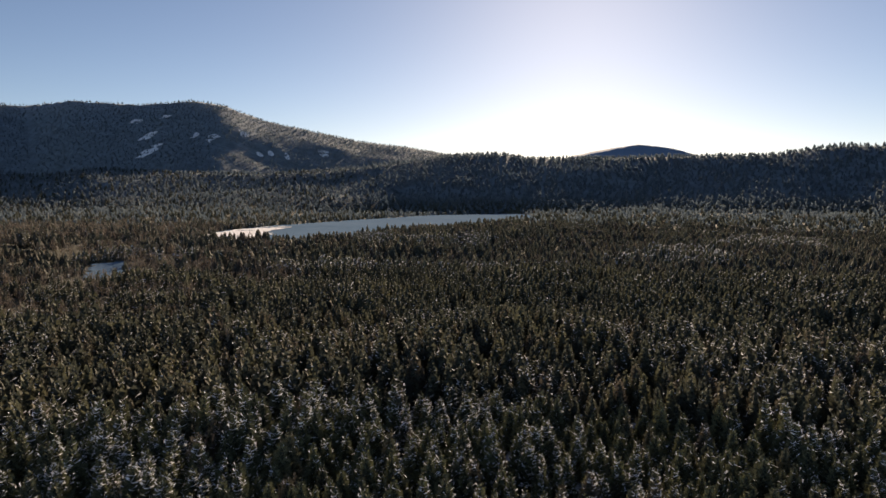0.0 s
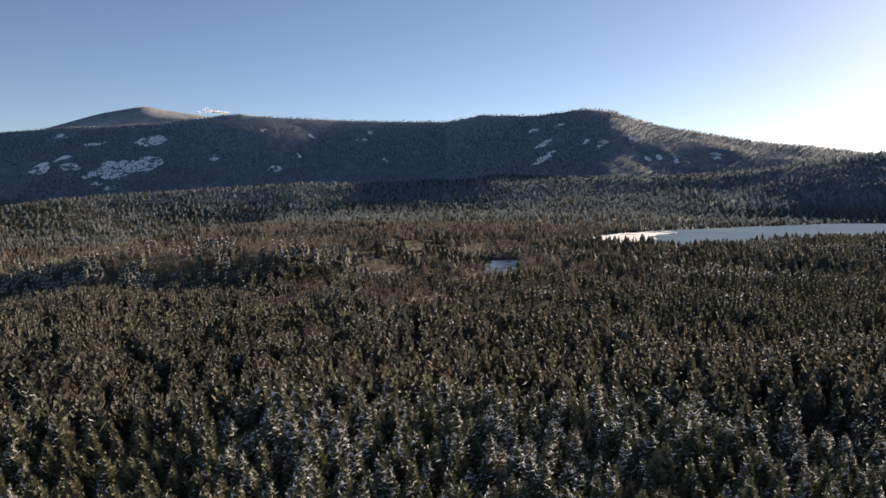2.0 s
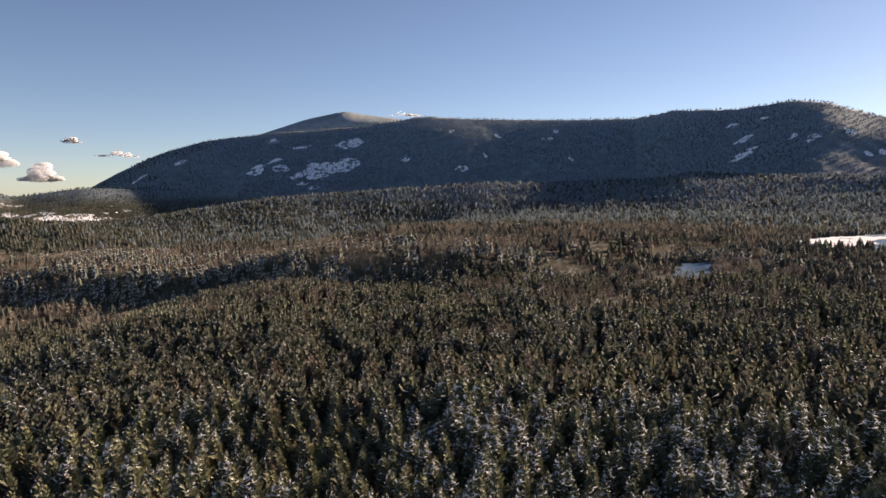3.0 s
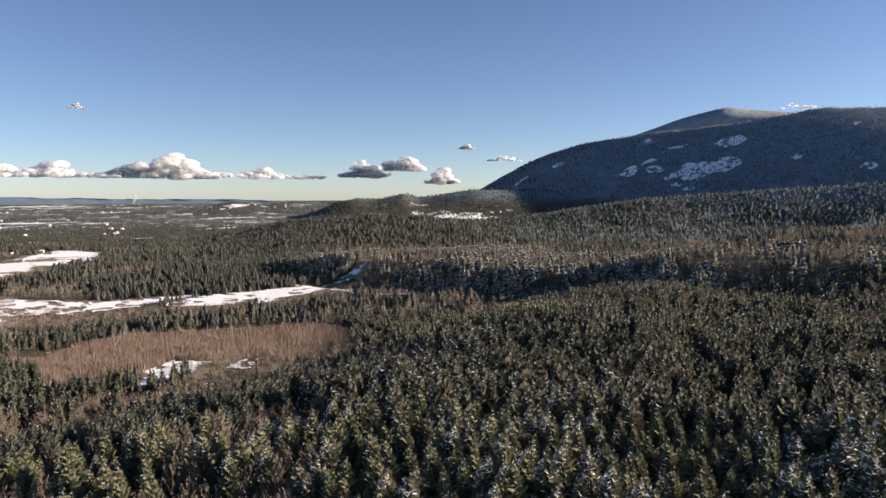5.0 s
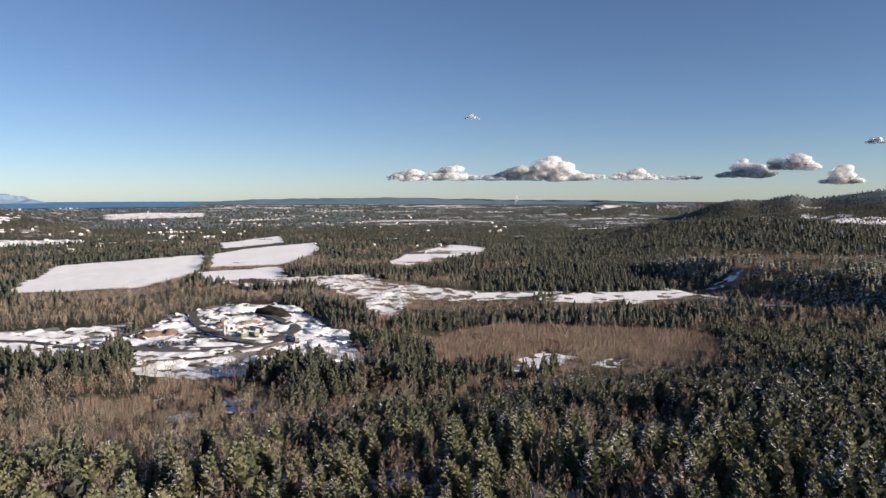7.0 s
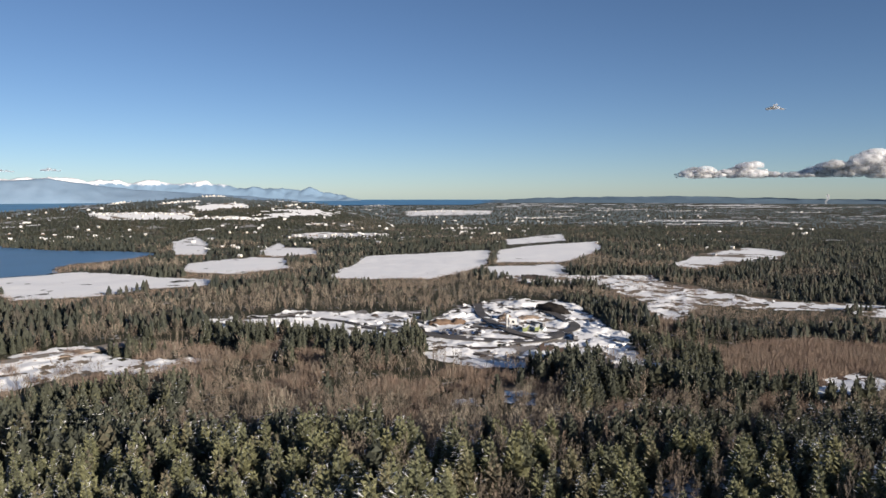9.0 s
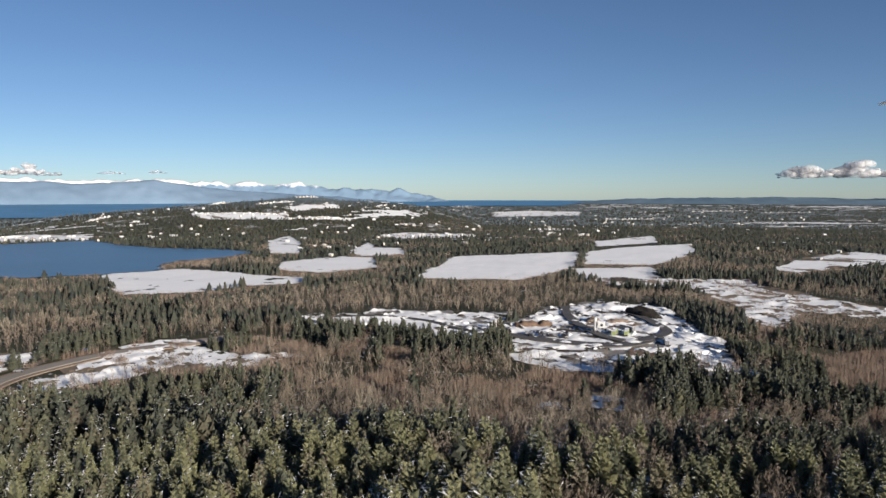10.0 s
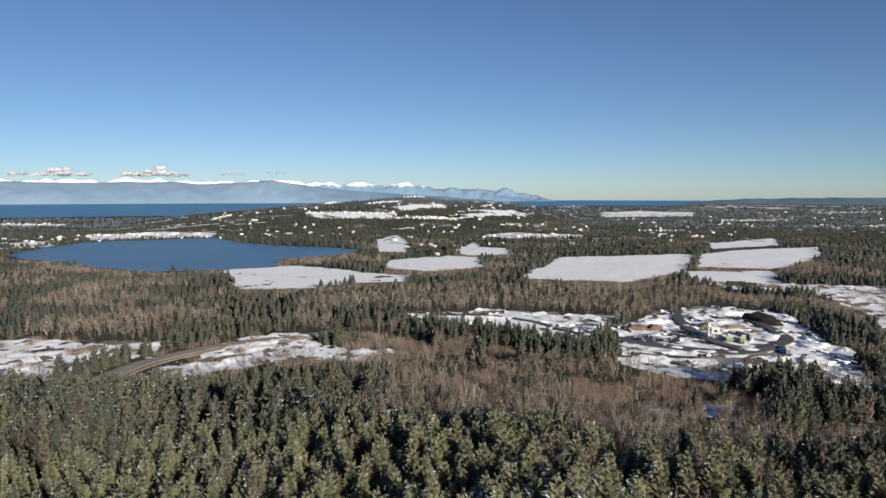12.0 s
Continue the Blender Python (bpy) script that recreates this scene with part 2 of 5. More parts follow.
# Ridges: bearing (degrees west of south), distance of the crest, angle of the crest over the horizon as seen from
# the hovering point; then the breadth of the near and of the far flank.
RIDGES = {
    "mountain": ([-14, -8, 0.4, 2.9, 6.5, 10, 13.9, 17, 19, 23.1, 27.4, 30, 34.5, 39, 43.5, 46.6, 52, 58.5, 63.5, 66, 67.8, 69.7, 72, 76],
                 [2900, 2850, 2800, 2750, 2750, 2700, 2650, 2600, 2600, 2700, 2800, 3000, 3000, 3000, 3000, 3050, 3000, 3050, 3200, 3300, 3300, 3400, 3400, 3400],
                 [-0.5, 1.4, 2.9, 3.35, 3.75, 4.45, 5.25, 6.35, 6.6, 6.15, 6.25, 5.75, 5.75, 5.8, 5.9, 6.08, 5.25, 4.65, 3.95, 3.2, 2.45, 1.45, 0.1, -1.2], 850, 1300),
    "summit": ([43, 46, 48.5, 50.5, 53.1, 55.9, 58.5, 63], [4200] * 8, [3.5, 5.3, 5.92, 6.12, 6.5, 5.85, 4.95, 3.4], 520, 500),
    "foothill": ([-60, -40, -32, -29.5, -27, -25, -20, -14, -11, -6.6, -5.2, -2.5, 0, 3, 8, 14, 20, 26, 29, 36, 42, 48, 52, 59, 66, 74],
                 [1750, 1750, 1800, 1850, 1850, 1850, 1850, 1850, 1850, 1850, 1850, 1850, 1850, 1850, 1850, 1900, 1950, 2000, 2000, 2000, 2000, 2000, 2000, 2000, 2000, 2000],
                 [1.6, 2.75, 2.92, 3.05, 2.8, 2.5, 2.5, 2.45, 2.45, 2.45, 2.74, 2.78, 2.62, 2.15, 1.5, 1.15, 1.2, 1.45, 1.0, 0.8, 0.72, 0.35, 0.05, -0.5, -1.6, -2.7], 470, 900),
    "knolls": ([60, 68, 72, 73.9, 75.5, 76.6, 77.5, 79.8, 81.6, 83.4, 86], [2700] * 11,
               [0.0, 0.3, 0.35, 0.1, -0.2, -0.3, 0.02, -0.45, -0.38, -0.85, -1.9], 420, 500),
    "wooded_rise": ([66, 72, 77, 80, 83, 87, 90, 94], [1400] * 8, [-3.6, -2.4, -2.0, -1.9, -2.0, -2.25, -2.9, -3.7], 330, 500),
    "house_hill": ([82, 84, 86.1, 88, 89.3, 91.1, 93, 96], [3500] * 8, [-1.1, -0.85, -0.62, -0.7, -0.7, -0.58, -0.95, -1.3], 500, 300),
    "town_hill": ([131, 134.9, 136.7, 139.5, 141.7, 143.1, 144.5, 146.3, 148.6, 152.2, 157, 161.5, 166], [2200] * 13,
                  [-2.0, -1.0, -0.78, -0.55, -0.52, -0.27, -0.22, -0.32, -0.55, -0.78, -1.2, -1.55, -2.2], 620, 500),
    "north_hills": ([205, 230, 260, 290, 310, 330], [3200] * 6, [-1.2, 0.6, 1.2, 1.6, 1.8, 0.5], 900, 900),
}
FAR_RANGES = {
    "far_hill": ([-23, -19.4, -17.8, -15.3, -12.3, -10, -7], [4600] * 7, [1.8, 2.75, 3.2, 3.58, 3.2, 2.6, 1.5], 700, 300),
    "far_land": ([62, 76, 83.6, 89, 93.7, 98, 104, 108.6, 113.8, 118, 121, 123.5, 126], [4750] * 13,
                 [-0.5, -0.55, -0.75, -0.5, -0.42, -0.42, -0.3, -0.22, -0.27, -0.33, -0.48, -0.62, -0.8], 300, 100),
    "coast_range": ([138, 142, 146, 150.3, 153, 155.6, 158, 160.6, 163, 166, 169.5, 174, 180, 190, 205],
                    [4700] * 15, [-0.5, -0.2, 0.05, 0.33, 0.68, 1.1, 0.92, 0.75, 0.95, 0.9, 0.85, 0.9, 0.95, 0.8, -0.5], 260, 100),
    "snow_range": ([133, 137, 141, 145, 149, 152, 155, 158, 160.5, 163, 165, 167.5, 171, 176, 185, 205], [4840] * 16,
                   [-0.5, 0.28, 0.55, 0.76, 0.88, 0.86, 1.02, 1.05, 1.12, 1.02, 1.18, 1.12, 1.08, 1.1, 1.05, -0.5], 130, 60),
}


def base_level(r):
    return 42 * np.clip((r - 2500) / 2400, 0, 1.1) ** 1.5


def coast(az):
    """Distance of the shore of the strait at a bearing."""
    return np.interp(az, [117, 121, 124, 137, 140, 150, 154, 158, 200, 206], [6000, 4900, 4050, 3950, 3500, 3100, 2950, 2900, 2900, 6000])


def bearing_of(x, y):
    return (np.degrees(np.arctan2(-x, y)) + 90) % 360 - 90


def land(x, y):
    """Height of the ground."""
    x, y = np.asarray(x, float), np.asarray(y, float)
    r, az = np.hypot(x, y), bearing_of(x, y)
    down = -0.8 * x - 0.6 * y
    near = 20 * (1 - smooth(150, 290, down))
    south = 0.021 * np.clip(y, 0, 1400) * smooth(-900, -300, -np.abs(x) * 0.6)
    base = near + south + base_level(r)
    calm = smooth(150, 320, down) * (1 - smooth(1500, 2400, r))
    base = base + (1 - calm) * (2.5 * fbm(x, y, 160, 3, 5)) * smooth(60, 200, r) * (1 - smooth(2200, 2800, r) * (down > 0)) + calm * 0.35 * fbm(x, y, 60, 2, 8)
    step = y - np.interp(x, [-900, -692, -463, -355, -270, -180], [10, 110, 275, 302, 345, 400])
    there = smooth(-980, -780, x) * (1 - smooth(-330, -275, x))
    base = base + there * (16 * smooth(-6, 48, step) * (1 - smooth(300, 800, step)) - 4 * smooth(-70, -30, step) * (1 - smooth(-20, 5, step)))
    bowl = 1 - smooth(0.75, 1.15, np.hypot((x + 60 + 0.55 * (y - 1000) * -0.45) / 350, (y - 1010) / 470))
    base = base * (1 - bowl) + 40 * bowl
    rough = fbm(x, y, 420, 5, 21)
    z = base
    for name, (bear, dist, rise, front, back) in RIDGES.items():
        cr = np.interp(az, bear, dist)
        ce = np.interp(az, bear, rise, left=-9, right=-9)
        top = EYE + cr * np.tan(np.radians(ce))
        s = (r - cr) / np.where(r < cr, front, back)
        fall = np.clip(1 - np.abs(s), 0, 1)
        shape = fall ** 1.25 * (1 - 0.25 * fall) / 0.75
        relief = rough * 0.075 * np.clip(top - base, 0, 400) * np.clip(np.abs(s) * 3, 0, 1) * np.clip(fall * 4, 0, 1)
        hill = base + (top - base) * shape + relief
        if front < 500:
            hill = hill + 0.05 * (top - base) * rough * shape * smooth(0, .3, np.abs(s))
        z = np.maximum(z, np.where(fall > 0, hill, -99))
    return z


# ---- helpers for building ----
def bearing(deg, metres):
    """Plan position at a bearing west of south and a distance from the hovering point."""
    return -math.sin(radians(deg)) * metres, math.cos(radians(deg)) * metres


def mesh_of(name, verts, tris, mats, index=None, tint=None, sharp=True):
    """A mesh of triangles or quads from arrays."""
    verts, tris = np.asarray(verts, np.float32), np.asarray(tris, np.int32)
    n, k = tris.shape
    me = bpy.data.meshes.new(name)
    me.vertices.add(len(verts))
    me.vertices.foreach_set("co", verts.ravel())
    me.loops.add(n * k)
    me.loops.foreach_set("vertex_index", tris.ravel())
    me.polygons.add(n)
    me.polygons.foreach_set("loop_start", np.arange(0, n * k, k, dtype=np.int32))
    for m in mats:
        me.materials.append(m)
    if index is not None:
        me.polygons.foreach_set("material_index", np.asarray(index, np.int32))
    me.polygons.foreach_set("use_smooth", np.full(n, not sharp))
    if tint is not None:
        me.attributes.new("tint", "FLOAT", "POINT").data.foreach_set("value", np.asarray(tint, np.float32))
    me.update(calc_edges=True)
    return me


def part(name, bm, material, parent=None, label="", smooth_faces=False):
    me = bpy.data.meshes.new(name)
    bm.to_mesh(me)
    bm.free()
    me.materials.append(material)
    if smooth_faces:
        me.polygons.foreach_set("use_smooth", np.full(len(me.polygons), True))
    ob = new(name, me)
    if parent:
        ob.parent = parent
    if label:
        ob["label"] = label
    return ob


def inside(x, y, outline):
    hit = np.zeros(np.shape(x), bool)
    pts = list(outline)
    for (x1, y1), (x2, y2) in zip(pts, pts[1:] + pts[:1]):
        if y1 == y2:
            continue
        cross = ((y1 > y) != (y2 > y)) & (x < (x2 - x1) * (y - y1) / (y2 - y1) + x1)
        hit ^= cross
    return hit


def drape(name, outline, material, lift=0.4, cell=4.0, ragged=6.0, level=None, holes=0.0, seed=3, grain=22, heaps=0.0):
    """A sheet that lies on the land inside an outline with a ragged edge. holes: how much of it is broken open."""
    o = np.array(outline, float)
    xs = np.arange(o[:, 0].min() - ragged, o[:, 0].max() + ragged, cell)
    ys = np.arange(o[:, 1].min() - ragged, o[:, 1].max() + ragged, cell)
    gx, gy = np.meshgrid(xs, ys, indexing="ij")
    gx = gx + 0.35 * cell * fbm(gx, gy, cell * 1.7, 1, seed + 40)
    gy = gy + 0.35 * cell * fbm(gx, gy, cell * 1.7, 1, seed + 50)
    cx, cy = (gx[:-1, :-1] + gx[1:, 1:]) / 2, (gy[:-1, :-1] + gy[1:, 1:]) / 2
    keep = inside(cx + ragged * fbm(cx, cy, ragged * 4, 3, seed), cy + ragged * fbm(cx, cy, ragged * 4, 3, seed + 9), outline)
    if holes:
        keep &= fbm(cx, cy, grain, 4, seed + 31) < 1.0 - holes
    i, j = np.nonzero(keep)
    w = len(ys)
    quads = np.stack([i * w + j, (i + 1) * w + j, (i + 1) * w + j + 1, i * w + j + 1], 1)
    used, quads = np.unique(quads, return_inverse=True)
    quads = quads.reshape(-1, 4)
    vx, vy = gx.ravel()[used], gy.ravel()[used]
    vz = np.full(len(vx), level) if level is not None else land(vx, vy) + lift + 0.25 * fbm(vx, vy, 9, 2, seed) + heaps * np.clip(fbm(vx, vy, 7, 3, seed + 17), 0, 1.0)
    return tagged(new(name, mesh_of(name, np.stack([vx, vy, vz], 1), quads, [material], sharp=False)), kind="structure")


def ribbon(name, line, width, material, lift=0.6):
    """A strip of road along a line in plan."""
    pts = [Vector((x, y)) for x, y in line]
    fine = []
    for k in range(len(pts) - 1):
        p0, p1, p2, p3 = pts[max(k - 1, 0)], pts[k], pts[k + 1], pts[min(k + 2, len(pts) - 1)]
        for s in range(12):
            t = s / 12
            fine.append(0.5 * (2 * p1 + (p2 - p0) * t + (2 * p0 - 5 * p1 + 4 * p2 - p3) * t * t + (3 * p1 - 3 * p2 + p3 - p0) * t ** 3))
    fine.append(pts[-1])
    v, q = [], []
    for k, p in enumerate(fine):
        d = (fine[min(k + 1, len(fine) - 1)] - fine[max(k - 1, 0)]).normalized()
        nrm = Vector((-d.y, d.x)) * width / 2
        z = float(land(p.x, p.y)) + lift
        for sx, dz in ((-1, -0.5), (-0.98, 0), (0.98, 0), (1, -0.5)):
            v.append((p.x + nrm.x * sx, p.y + nrm.y * sx, z + dz))
        if k:
            b = 4 * k
            q += [(b - 4 + c, b - 3 + c, b + 1 + c, b + c) for c in range(3)]
    return tagged(new(name, mesh_of(name, v, q, [material])), kind="structure")


# ---- the land ----
def polar_sheet(name, bearings, dists, height, material):
    b, r = np.meshgrid(np.radians(bearings), dists, indexing="ij")
    x, y = -np.sin(b) * r, np.cos(b) * r
    z = height(x, y)
    n, k = b.shape
    i, j = np.meshgrid(np.arange(n - 1), np.arange(k - 1), indexing="ij")
    q = np.stack([i * k + j, i * k + j + 1, (i + 1) * k + j + 1, (i + 1) * k + j], -1).reshape(-1, 4)
    return new(name, mesh_of(name, np.stack([x, y, z], -1).reshape(-1, 3), q, [material], sharp=False))


ground_dists = np.concatenate([[0.0, 5.0], np.geomspace(12, 1300, 74), np.linspace(1325, 3450, 84), np.geomspace(3500, 4935, 22)])
ground_bearings = np.concatenate([np.linspace(-60, 200, 390), np.linspace(202, 300, 50)])
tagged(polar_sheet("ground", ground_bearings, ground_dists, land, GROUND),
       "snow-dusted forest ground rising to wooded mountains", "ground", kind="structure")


def sea_level(x, y):
    return base_level(np.hypot(x, y)) + 3.0


shore = np.linspace(121.2, 205, 170)
sv, sq = [], []
for k, b in enumerate(shore):
    for j in range(9):
        r = coast(b) + (4935 - coast(b)) * j / 8
        x, y = bearing(b, r)
        sv.append((x, y, float(sea_level(x, y))))
        if k and j:
            c = 9 * k + j
            sq.append((c, c - 9, c - 10, c - 1))
tagged(new("sea", mesh_of("sea", sv, sq, [SEA], sharp=False)), "blue sea of a wide strait at the horizon", "sea", kind="structure")


def range_of(name, key, material, label, spread=0.5, crag=0.04):
    """One of the ranges at the edge of sight, as a wall of slopes."""
    bear, dist, rise, front, back = FAR_RANGES[key]
    bs = np.arange(bear[0], bear[-1], 0.12)
    rs = np.linspace(dist[0] - front, dist[0] + back, 16)

    def height(x, y):
        r, az = np.hypot(x, y), bearing_of(x, y)
        top = EYE + dist[0] * np.tan(np.radians(np.interp(az, bear, rise) + crag * fbm(x, y, 75, 4, 77)))
        s = np.abs(r - dist[0]) / np.where(r < dist[0], front, back)
        low = base_level(r)
        return low + (top - low) * np.clip(1 - s, 0, 1) ** 0.8 + spread * 10 * fbm(x, y, 70, 4, 13) * np.clip(s * (1 - s) * 4, 0, 1)

    return tagged(polar_sheet(name, bs, rs, height, material), label, "mountains", kind="structure")


range_of("backdrop_hill", "far_hill", HAZY_HILLS, "wooded hill far beyond the forest, pale blue with haze")
range_of("backdrop_land", "far_land", HAZY_WOODS, "low wooded land at the horizon, blue with haze")
range_of("backdrop_coast", "coast_range", HAZY_HILLS, "coastal mountains beyond the strait, blue with haze")
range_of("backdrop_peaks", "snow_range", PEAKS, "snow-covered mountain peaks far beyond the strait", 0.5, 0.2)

# ---- open ground ----
CLEARINGS, FIELDS, SNOW_SPOTS = [], [], []


def clearing(name, label, category, outline, material, **how):
    CLEARINGS.append(outline)
    if 560 < math.hypot(*outline[0]) < 1450 and category in ("field", "lake", "lane") and outline[0][1] < 0:
        FIELDS.append(outline)
    if how.get("holes", 0) >= 0.3:
        grass = drape(name + "_grass", outline, SLUSH if category == "yard" else DRY_GRASS, lift=0.15, cell=6.0, ragged=16.0)
        tagged(grass, "dirty slush and gravel between the snow" if category == "yard" else "dry brown grass showing through the snow", "grass" if category != "yard" else "slush")
    ob = drape(name, outline, material, **how)
    return tagged(ob, label, category)


LAKE_LEVEL = 1.2
clearing("lake", "calm dark blue lake between woods and town", "lake", [
    (-128, -1189), (-160, -1266), (-215, -1342), (-281, -1433), (-359, -1432), (-430, -1420), (-519, -1419), (-507, -1257), (-521, -1154), (-564, -1070), (-585, -1020),
    (-585, -950), (-505, -906), (-440, -900), (-403, -875), (-366, -805), (-302, -815), (-235, -840), (-194, -929), (-175, -1033), (-144, -1088)],
    LAKE, level=LAKE_LEVEL, ragged=5, cell=7)
clearing("frozen_lake", "frozen lake among firs, wet ice in reflected sky blue", "lake", [
    (-243, 690), (-253, 826), (-225, 927), (-128, 1119), (-25, 1300), (150, 1400), (163, 1233), (52, 987),
    (-55, 826), (-104, 709), (-130, 672), (-200, 665)], ICE, level=42.0, cell=7)
clearing("lake_snow", "drifted snow over one end of the icy lake", "snow field", [
    (-243, 690), (-253, 826), (-225, 900), (-190, 905), (-200, 800), (-180, 720), (-200, 665)], SNOW, level=42.4, cell=4, ragged=9, holes=0.5)
clearing("frozen_pond", "small snow-covered pond among firs", "pond", [
    (-269, 533), (-246, 545), (-205, 450), (-233, 455)], ICE, lift=1.0)
FIELD = "flat snow-covered farm field edged with trees"
clearing("field_south", FIELD, "field", [
    (-295, -799), (-334, -822), (-395, -809), (-420, -740), (-427, -687), (-445, -630), (-411, -587), (-366, -612), (-328, -610), (-295, -615), (-262, -640)], SNOW, holes=0.15)
clearing("field_hillside", FIELD, "field", [(-747, -1170), (-874, -1289), (-755, -1067), (-614, -883), (-603, -937)], SNOW, holes=0.2)
clearing("field_meadow", FIELD, "field", [(-529, -794), (-636, -807), (-660, -759), (-573, -655), (-485, -659), (-475, -725)], SNOW, holes=0.15)
clearing("field_farm", FIELD, "field", [(-687, -857), (-867, -1013), (-783, -900), (-804, -854), (-726, -765), (-663, -788)], SNOW, holes=0.3)
clearing("field_large", FIELD, "field", [
    (-523, -543), (-653, -621), (-747, -688), (-947, -605), (-744, -482), (-641, -457), (-590, -450), (-551, -495)], SNOW, ragged=4)
clearing("field_west", FIELD, "field", [
    (-952, -594), (-1059, -601), (-1234, -553), (-1069, -471), (-891, -429), (-833, -422), (-778, -490)], SNOW, ragged=4)
clearing("field_far", FIELD, "field", [(-1175, -717), (-1411, -716), (-1222, -610), (-1060, -641)], SNOW, holes=0.2)
clearing("field_strip", FIELD, "field", [(-728, -471), (-808, -409), (-705, -350), (-640, -412)], SNOW)
SCRUB = "snow patches between brown scrub on rough ground"
SCRUB_A = [(-641, -399), (-701, -354), (-759, -273), (-621, -213), (-650, -262), (-652, -303), (-612, -345)]
clearing("scrub_field", SCRUB, "field", SCRUB_A, SNOW, cell=2.2, holes=0.82, grain=8, heaps=1.0)
SCRUB_B = [
    (-689, -321), (-742, -306), (-697, -246), (-660, -177), (-643, -119), (-576, -127), (-584, -180), (-525, -161), (-480, -165), (-570, -213), (-635, -280)]
clearing("scrub_meadow", SCRUB, "field", SCRUB_B, SNOW, cell=2.2, holes=0.82, grain=8, heaps=1.0)
clearing("upper_meadow", FIELD, "field", [(-887, -297), (-1035, -312), (-1247, -291), (-1180, -217), (-1026, -206), (-963, -241), (-854, -257)], SNOW, holes=0.6)
clearing("snowy_lane", "snow-covered lane along the edge of the woods", "lane", [
    (-600, -70), (-647, -43), (-672, -3), (-685, 51), (-735, 92), (-752, 125), (-705, 100), (-650, 60), (-606, 20), (-596, -30)], SNOW, cell=2.4, holes=0.6, grain=14)
clearing("thawing_strip", SCRUB, "field", [(-585, -125), (-597, -81), (-666, -40), (-655, -83), (-630, -122)], SNOW, cell=2.5, holes=0.7, grain=10)
YARD = [
    (-374, -296), (-451, -315), (-487, -307), (-512, -313), (-524, -264), (-477, -214), (-448, -194), (-398, -152), (-360, -128), (-345, -145),
    (-352, -170), (-314, -177), (-294, -205), (-316, -245), (-326, -258)]
clearing("gravel_yard", "snow-covered works yard with dark wheel tracks", "yard", YARD, SNOW, cell=1.6, holes=0.7, grain=8, heaps=1.5)
STORAGE = [
    (-300, -428), (-358, -405), (-396, -358), (-414, -328), (-377, -298), (-318, -270), (-320, -312), (-313, -348), (-284, -402)]
clearing("storage_yard", "rough snowy strip of cleared ground", "yard", STORAGE, SNOW, cell=1.6, holes=0.7, grain=8, heaps=1.5)
VERGE = "snowy clearing beside the road"
VERGE_NORTH = [(20, -520), (-44, -507), (-61, -502), (-82, -480), (-112, -445), (-127, -428), (-118, -411), (-92, -402), (-71, -385), (-52, -372), (-10, -345), (40, -370)]
clearing("verge_north", VERGE, "clearing", VERGE_NORTH, SNOW, cell=1.9, holes=0.6, grain=8, heaps=1.1)
VERGE_SOUTH = [(-70, -345), (-100, -372), (-130, -388), (-150, -410), (-172, -424), (-205, -410), (-200, -365), (-228, -322), (-187, -326), (-173, -348), (-147, -350), (-120, -348), (-95, -335)]
clearing("verge_south", VERGE, "clearing", VERGE_SOUTH, SNOW, cell=1.9, holes=0.6, grain=8, heaps=1.1)
clearing("swamp_pool", "snowed-over pool in a brown swamp", "pond", [
    (-339, -53), (-386, -50), (-403, -40), (-393, -19), (-375, -26), (-352, -43)], SNOW, cell=1.8, ragged=4, holes=0.4, grain=9)
clearing("swamp_puddle", "snowed-over pool in a brown swamp", "pond", [(-373, -10), (-389, -5), (-401, 8), (-378, 5)], SNOW, cell=1.8, ragged=4, holes=0.3, grain=9)
GLADE = "small snowy glade between bare trees and brush"
clearing("glade_east", GLADE, "clearing", [(-237, -173), (-246, -165), (-254, -169), (-248, -176)], SNOW, cell=1.6, ragged=3, holes=0.4, grain=6)
clearing("glade_west", GLADE, "clearing", [(-255, -162), (-258, -143), (-274, -151), (-273, -171)], SNOW, cell=1.6, ragged=3, holes=0.4, grain=6)
clearing("gully_floor", "snowy gully floor in the shade of a wooded bank", "clearing", [
    (-720, 40), (-690, 92), (-600, 158), (-520, 222), (-505, 205), (-590, 130), (-670, 60)], SNOW, cell=2.5, holes=0.55, grain=12)
TOWN = "snow-covered streets and lots between houses"
for patch in ([(-882, -1732), (-988, -1675), (-1034, -1551), (-1015, -1496), (-862, -1630)],
              [(-1033, -1170), (-1105, -1173), (-1201, -1041), (-1105, -960), (-955, -1080)],
              [(-2475, -2049), (-2754, -2045), (-2794, -1777), (-2452, -1571), (-2137, -1741)],
              [(-1119, -1649), (-1266, -1632), (-1227, -1556), (-1097, -1563)],
              [(-163, -1489), (-229, -1509), (-226, -1407), (-158, -1379)],
              [(-319, -1625), (-461, -1687), (-579, -1547), (-534, -1460), (-305, -1505)],
              [(-2280, 594), (-2300, 718), (-2162, 878), (-2144, 863), (-2239, 600)]):
    clearing("town_clearing", TOWN, "clearing", patch, SNOW, cell=8, ragged=12, holes=0.35)

